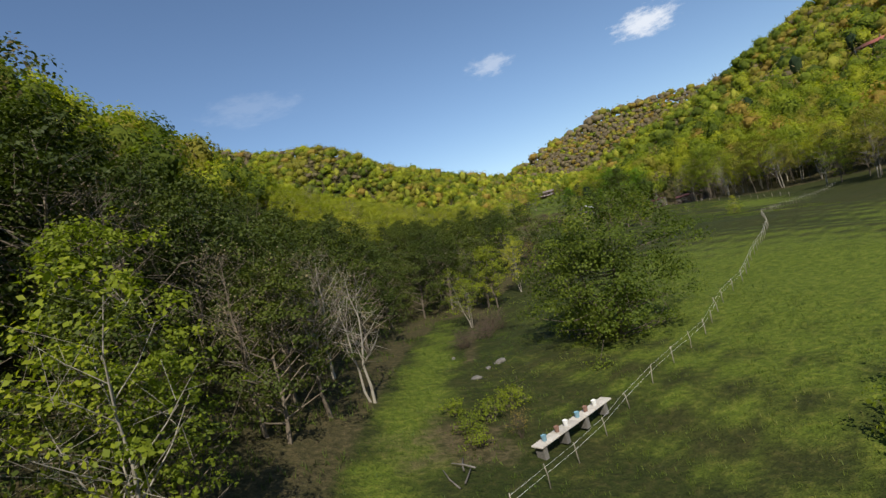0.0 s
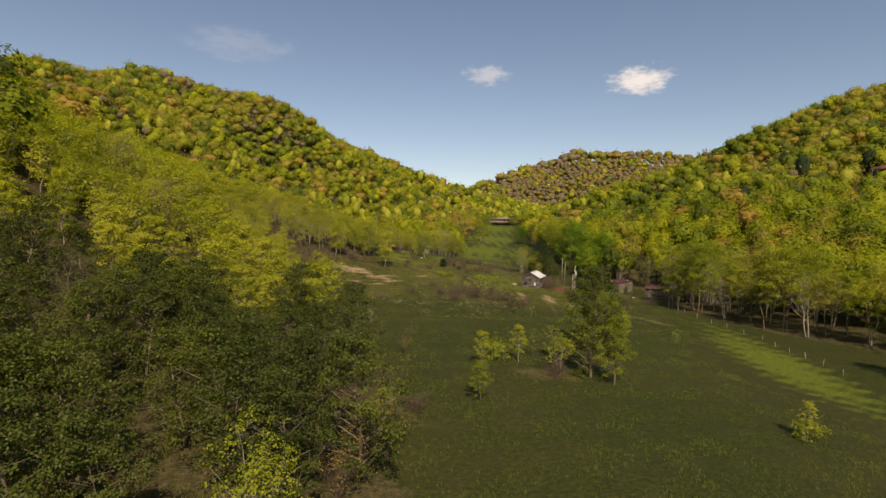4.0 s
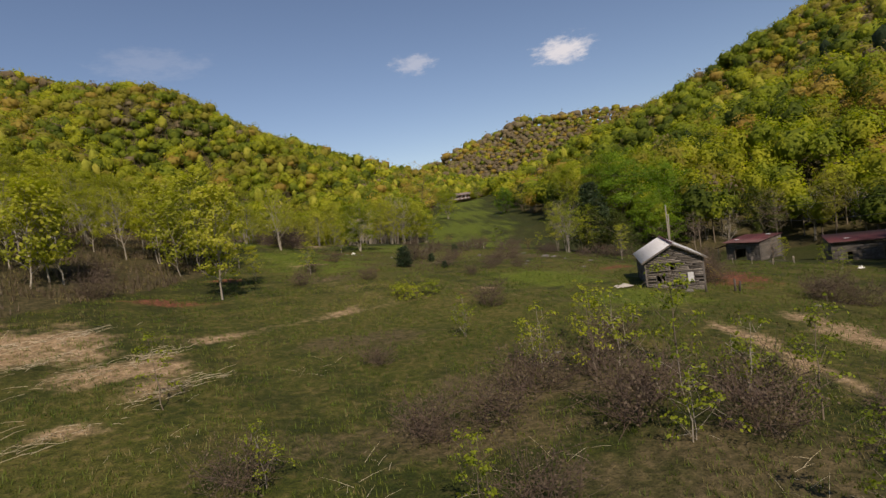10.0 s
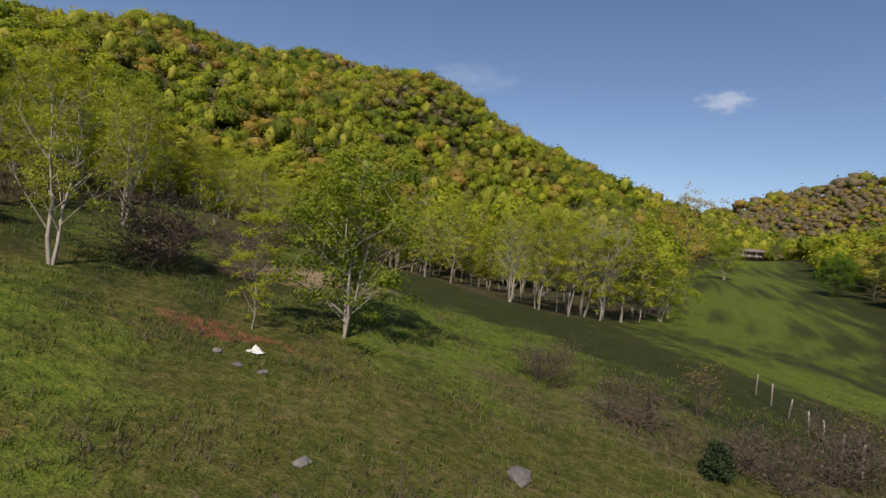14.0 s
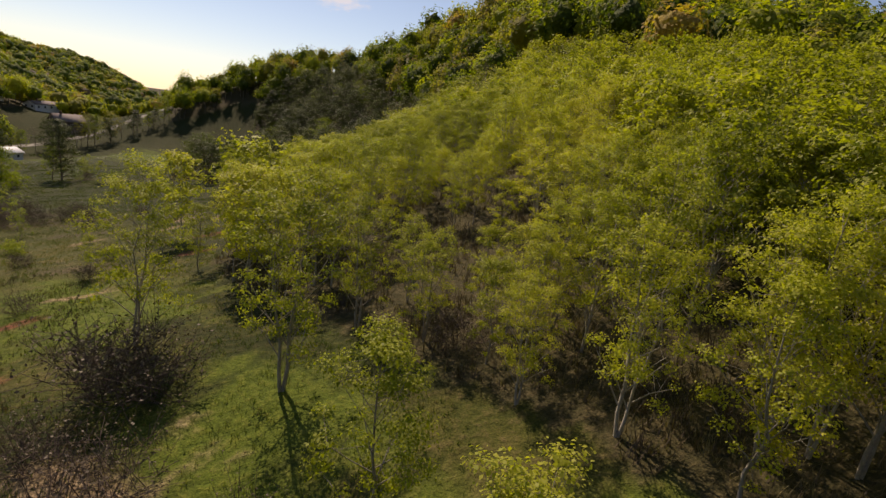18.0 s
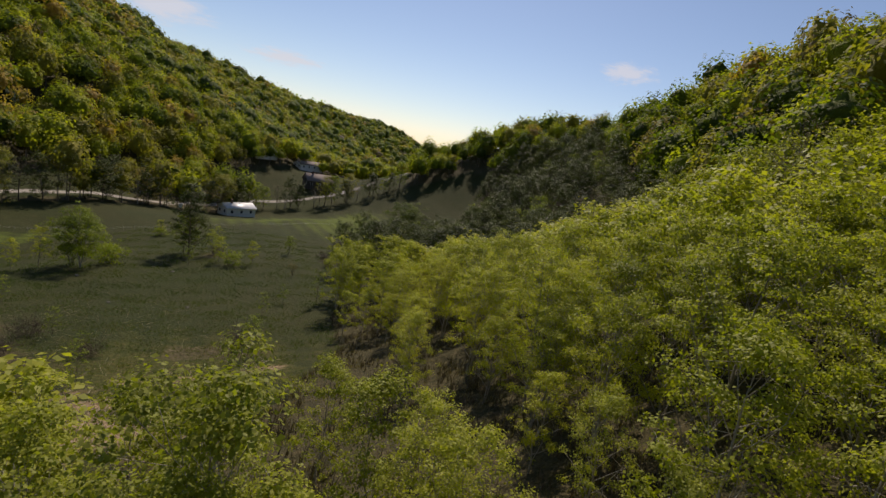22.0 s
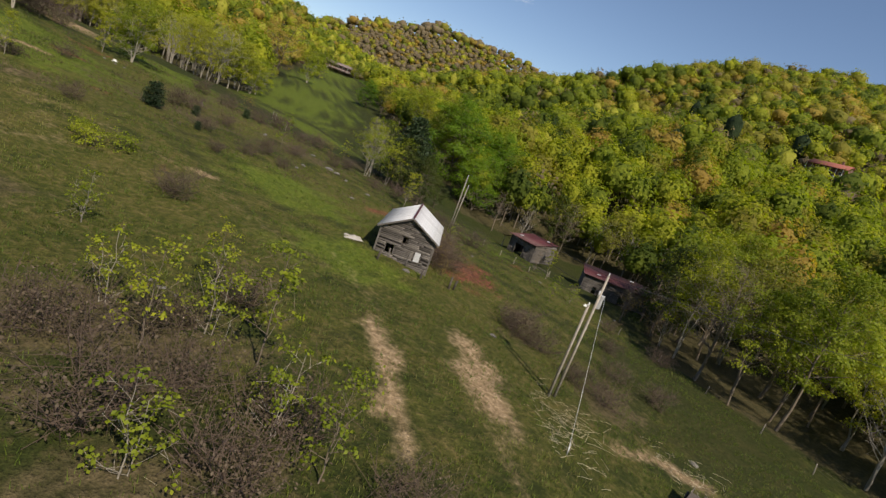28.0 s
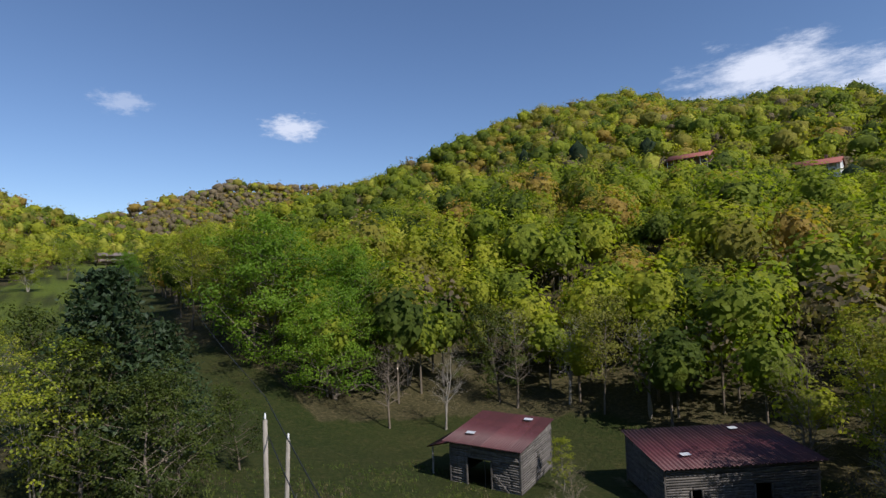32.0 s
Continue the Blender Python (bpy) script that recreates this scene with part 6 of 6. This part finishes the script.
part("drawbar", box_mesh("drawbar", 2.0, 0.1, 0.1, M_DARKWOOD, 0.01), cart, "", Matrix.Translation((2.1, 0, 0.5)) @ Euler((0, 0.2, 0)).to_matrix().to_4x4())
_ring = [(0.42 * math.cos(a), 0, 0.42 * math.sin(a)) for a in np.linspace(0, 2 * math.pi, 17)]
for sx in (-0.8, 0.8):
    for sy in (-0.85, 0.85):
        w = part("wheel", tube_mesh("wheel", _ring, 0.07, M_DARKWOOD, 6), cart, "", Matrix.Translation((sx, sy, 0.47)))
        for a in range(3):
            part("spoke", box_mesh("spoke", 0.8, 0.04, 0.05, M_DARKWOOD), w, "", Euler((0, a * 1.05, 0)).to_matrix().to_4x4())
_rng = np.random.default_rng(8)
for x, y, n, lab in [(99, 217, 6, "tangle of fallen grey branches by the sheds"), (84, 226, 5, "fallen grey branches among the brambles"), (12, -12, 4, "fallen pale birch branches on the ground")]:
    t = thing("fallen_wood", pose(x, y, height(x, y)), lab, "fallen wood", "fallen wood")
    for k in range(n):
        ln, a = _rng.uniform(1.2, 2.8), _rng.uniform(0, 3.14)
        p0 = np.array([_rng.uniform(-0.7, 0.7), _rng.uniform(-0.7, 0.7), 0.08 + 0.05 * k])
        d = np.array([math.cos(a), math.sin(a), _rng.uniform(-0.03, 0.2)]) * ln
        part("branch", tube_mesh("branch", [p0 - d * 0.5, p0 + _rng.normal(0, 0.05, 3), p0 + d * 0.5], 0.05, M_BOARD, 6, 0.03), t)
for x, y, h, lean in ((64.6, 177.9, 1.2, 0.05), (65.3, 178.3, 1.0, -0.12), (57.2, 178.4, 1.0, 0.08), (61.3, 177.4, 0.8, -0.05)):
    p = new("old_post", tube_mesh("old_post", [(0, 0, -0.3), (0.02, 0.01, h * 0.5), (0, 0, h)], 0.11, M_DARKWOOD, 7, 0.09))
    p.matrix_world = Matrix.Translation((x, y, height(x, y))) @ Euler((lean, lean, x)).to_matrix().to_4x4()
    tagged(p, "dark rotten post standing before the barn", "post", "old posts by the barn")


# ---------------------------------------------------------------- dead stalks, grass
def stalks(name, spots, per, spread, lo, hi, seed, mat, label, flat=0.55, r=0.02):
    rng = np.random.default_rng(seed)
    seg = []
    for x, y in spots:
        z = height(x, y)
        for _ in range(per):
            px, py = x + rng.normal(0, spread), y + rng.normal(0, spread)
            pz = float(z) + 0.03
            ln, a, up = rng.uniform(lo, hi), rng.uniform(0, 6.28), abs(rng.normal(0, flat))
            d = np.array([math.cos(a), math.sin(a), up])
            d *= ln / np.linalg.norm(d)
            m = np.array([px, py, pz]) + d * 0.55
            seg += [((px, py, pz - 0.05), m, r, r * 0.8), (m, m + d * 0.45 + (0, 0, -0.03 * ln), r * 0.8, r * 0.4)]
    v, f = tubes(seg, 3)
    return tagged(new(name, mesh_np(name, v, [f], mat)), label, "dead stalks", kind="stuff")


REED = [(41, 141), (44, 147), (30, 144), (22, 153), (21, 146), (27, 163), (35, 135), (31, 136), (30, 150), (39, 138), (36, 141), (43, 143), (28, 139), (25, 142), (33, 147), (38, 145), (46, 140), (48, 145), (34, 130), (29, 132), (40, 134), (26, 135), (37, 150), (23, 139), (42, 130), (20, 141)]
stalks("dead_reeds", REED, 15, 1.1, 0.5, 1.5, 3, LEAF["straw"], "pale dead reed stalks lying in clusters on the meadow", 0.3, 0.009)
stalks("standing_stalks", [(33, 141), (36, 139), (29, 146), (24, 137), (38, 143), (22, 118), (18, 121), (27, 114)], 6, 0.5, 1.0, 1.8, 5, LEAF["straw"], "pale dead stalks standing in the meadow", 2.5, 0.011)
stalks("flattened_straw", [(x, y) for x, y in [(9, 165), (12, 163), (6, 164), (15, 162), (20, 160), (8, 161), (11, 167), (17, 164), (7, 151), (17, 155), (12, 153), (67, 160), (66, 162), (65, 158), (76, 158)]], 90, 1.6, 0.5, 1.3, 6, LEAF["straw"], "flattened pale straw on worn ground", 0.08, 0.014)


def tufts(name, n, x0, x1, y0, y1, seed, mat, label, lo, hi, want, woods=False):
    """Grass: tufts of a few narrow blades over a stretch of the meadow."""
    rng = np.random.default_rng(seed)
    x, y = rng.uniform(x0, x1, n), rng.uniform(y0, y1, n)
    clump = np.sin(x * 0.9 + 1.3 * np.sin(y * 0.43)) + np.sin(y * 0.8 - x * 0.35) + rng.normal(0, 0.7, n)
    k = (is_open(x, y) != woods) & (clump > want)
    x, y = x[k], y[k]
    z = ground(x, y)
    n, b = len(x), 5
    px, py, pz = (np.repeat(v, b) for v in (x, y, z))
    px, py = px + rng.normal(0, 0.09, n * b), py + rng.normal(0, 0.09, n * b)
    a, h = rng.uniform(0, 6.28, n * b), rng.uniform(lo, hi, n * b)
    w = 0.012 + 0.022 * h
    lean = rng.uniform(0.2, 0.75, n * b) * h
    p = np.stack([px, py, pz - 0.02], 1)
    side = np.stack([-np.sin(a) * w, np.cos(a) * w, np.zeros(n * b)], 1)
    tip = p + np.stack([np.cos(a) * lean, np.sin(a) * lean, h], 1)
    v = np.stack([p - side, p + side, tip], 1).reshape(-1, 3)
    return tagged(new(name, mesh_np(name, v, [np.arange(len(v)).reshape(-1, 3)], mat)), label, "grass", kind="stuff")


tufts("meadow_grass", 52000, 2, 100, 128, 236, 51, LEAF["grass"], "short green tufts of spring meadow grass", 0.12, 0.34, -0.6)
tufts("dry_grass", 30000, 2, 100, 128, 236, 52, LEAF["tan"], "dry tan grass tufts among the green", 0.10, 0.28, 0.7)
tufts("scrub_grass", 13000, 20, 92, 194, 234, 53, LEAF["scrub"], "brown dead weeds in the rough grass", 0.15, 0.36, 0.6)
tufts("lower_grass", 30000, 14, 80, 60, 130, 54, LEAF["grass"], "short green tufts of the lower meadow", 0.12, 0.35, 0.0)
tufts("yard_grass", 9000, 6, 40, -35, 40, 55, LEAF["grass"], "green grass tufts beside the lane", 0.12, 0.3, -0.3)
tufts("grove_undergrowth", 26000, -32, 16, 122, 256, 56, LEAF["scrub"], "brown dead weeds and canes under the birches", 0.3, 0.9, -0.2, True)
tufts("grove_grass", 18000, -32, 16, 122, 256, 57, LEAF["tan"], "dry tan grass under the birches", 0.2, 0.55, 0.2, True)
tufts("wood_edge_weeds", 16000, -12, 20, -30, 122, 58, LEAF["grass"], "green weeds under the trees by the lane", 0.2, 0.6, 0.2, True)
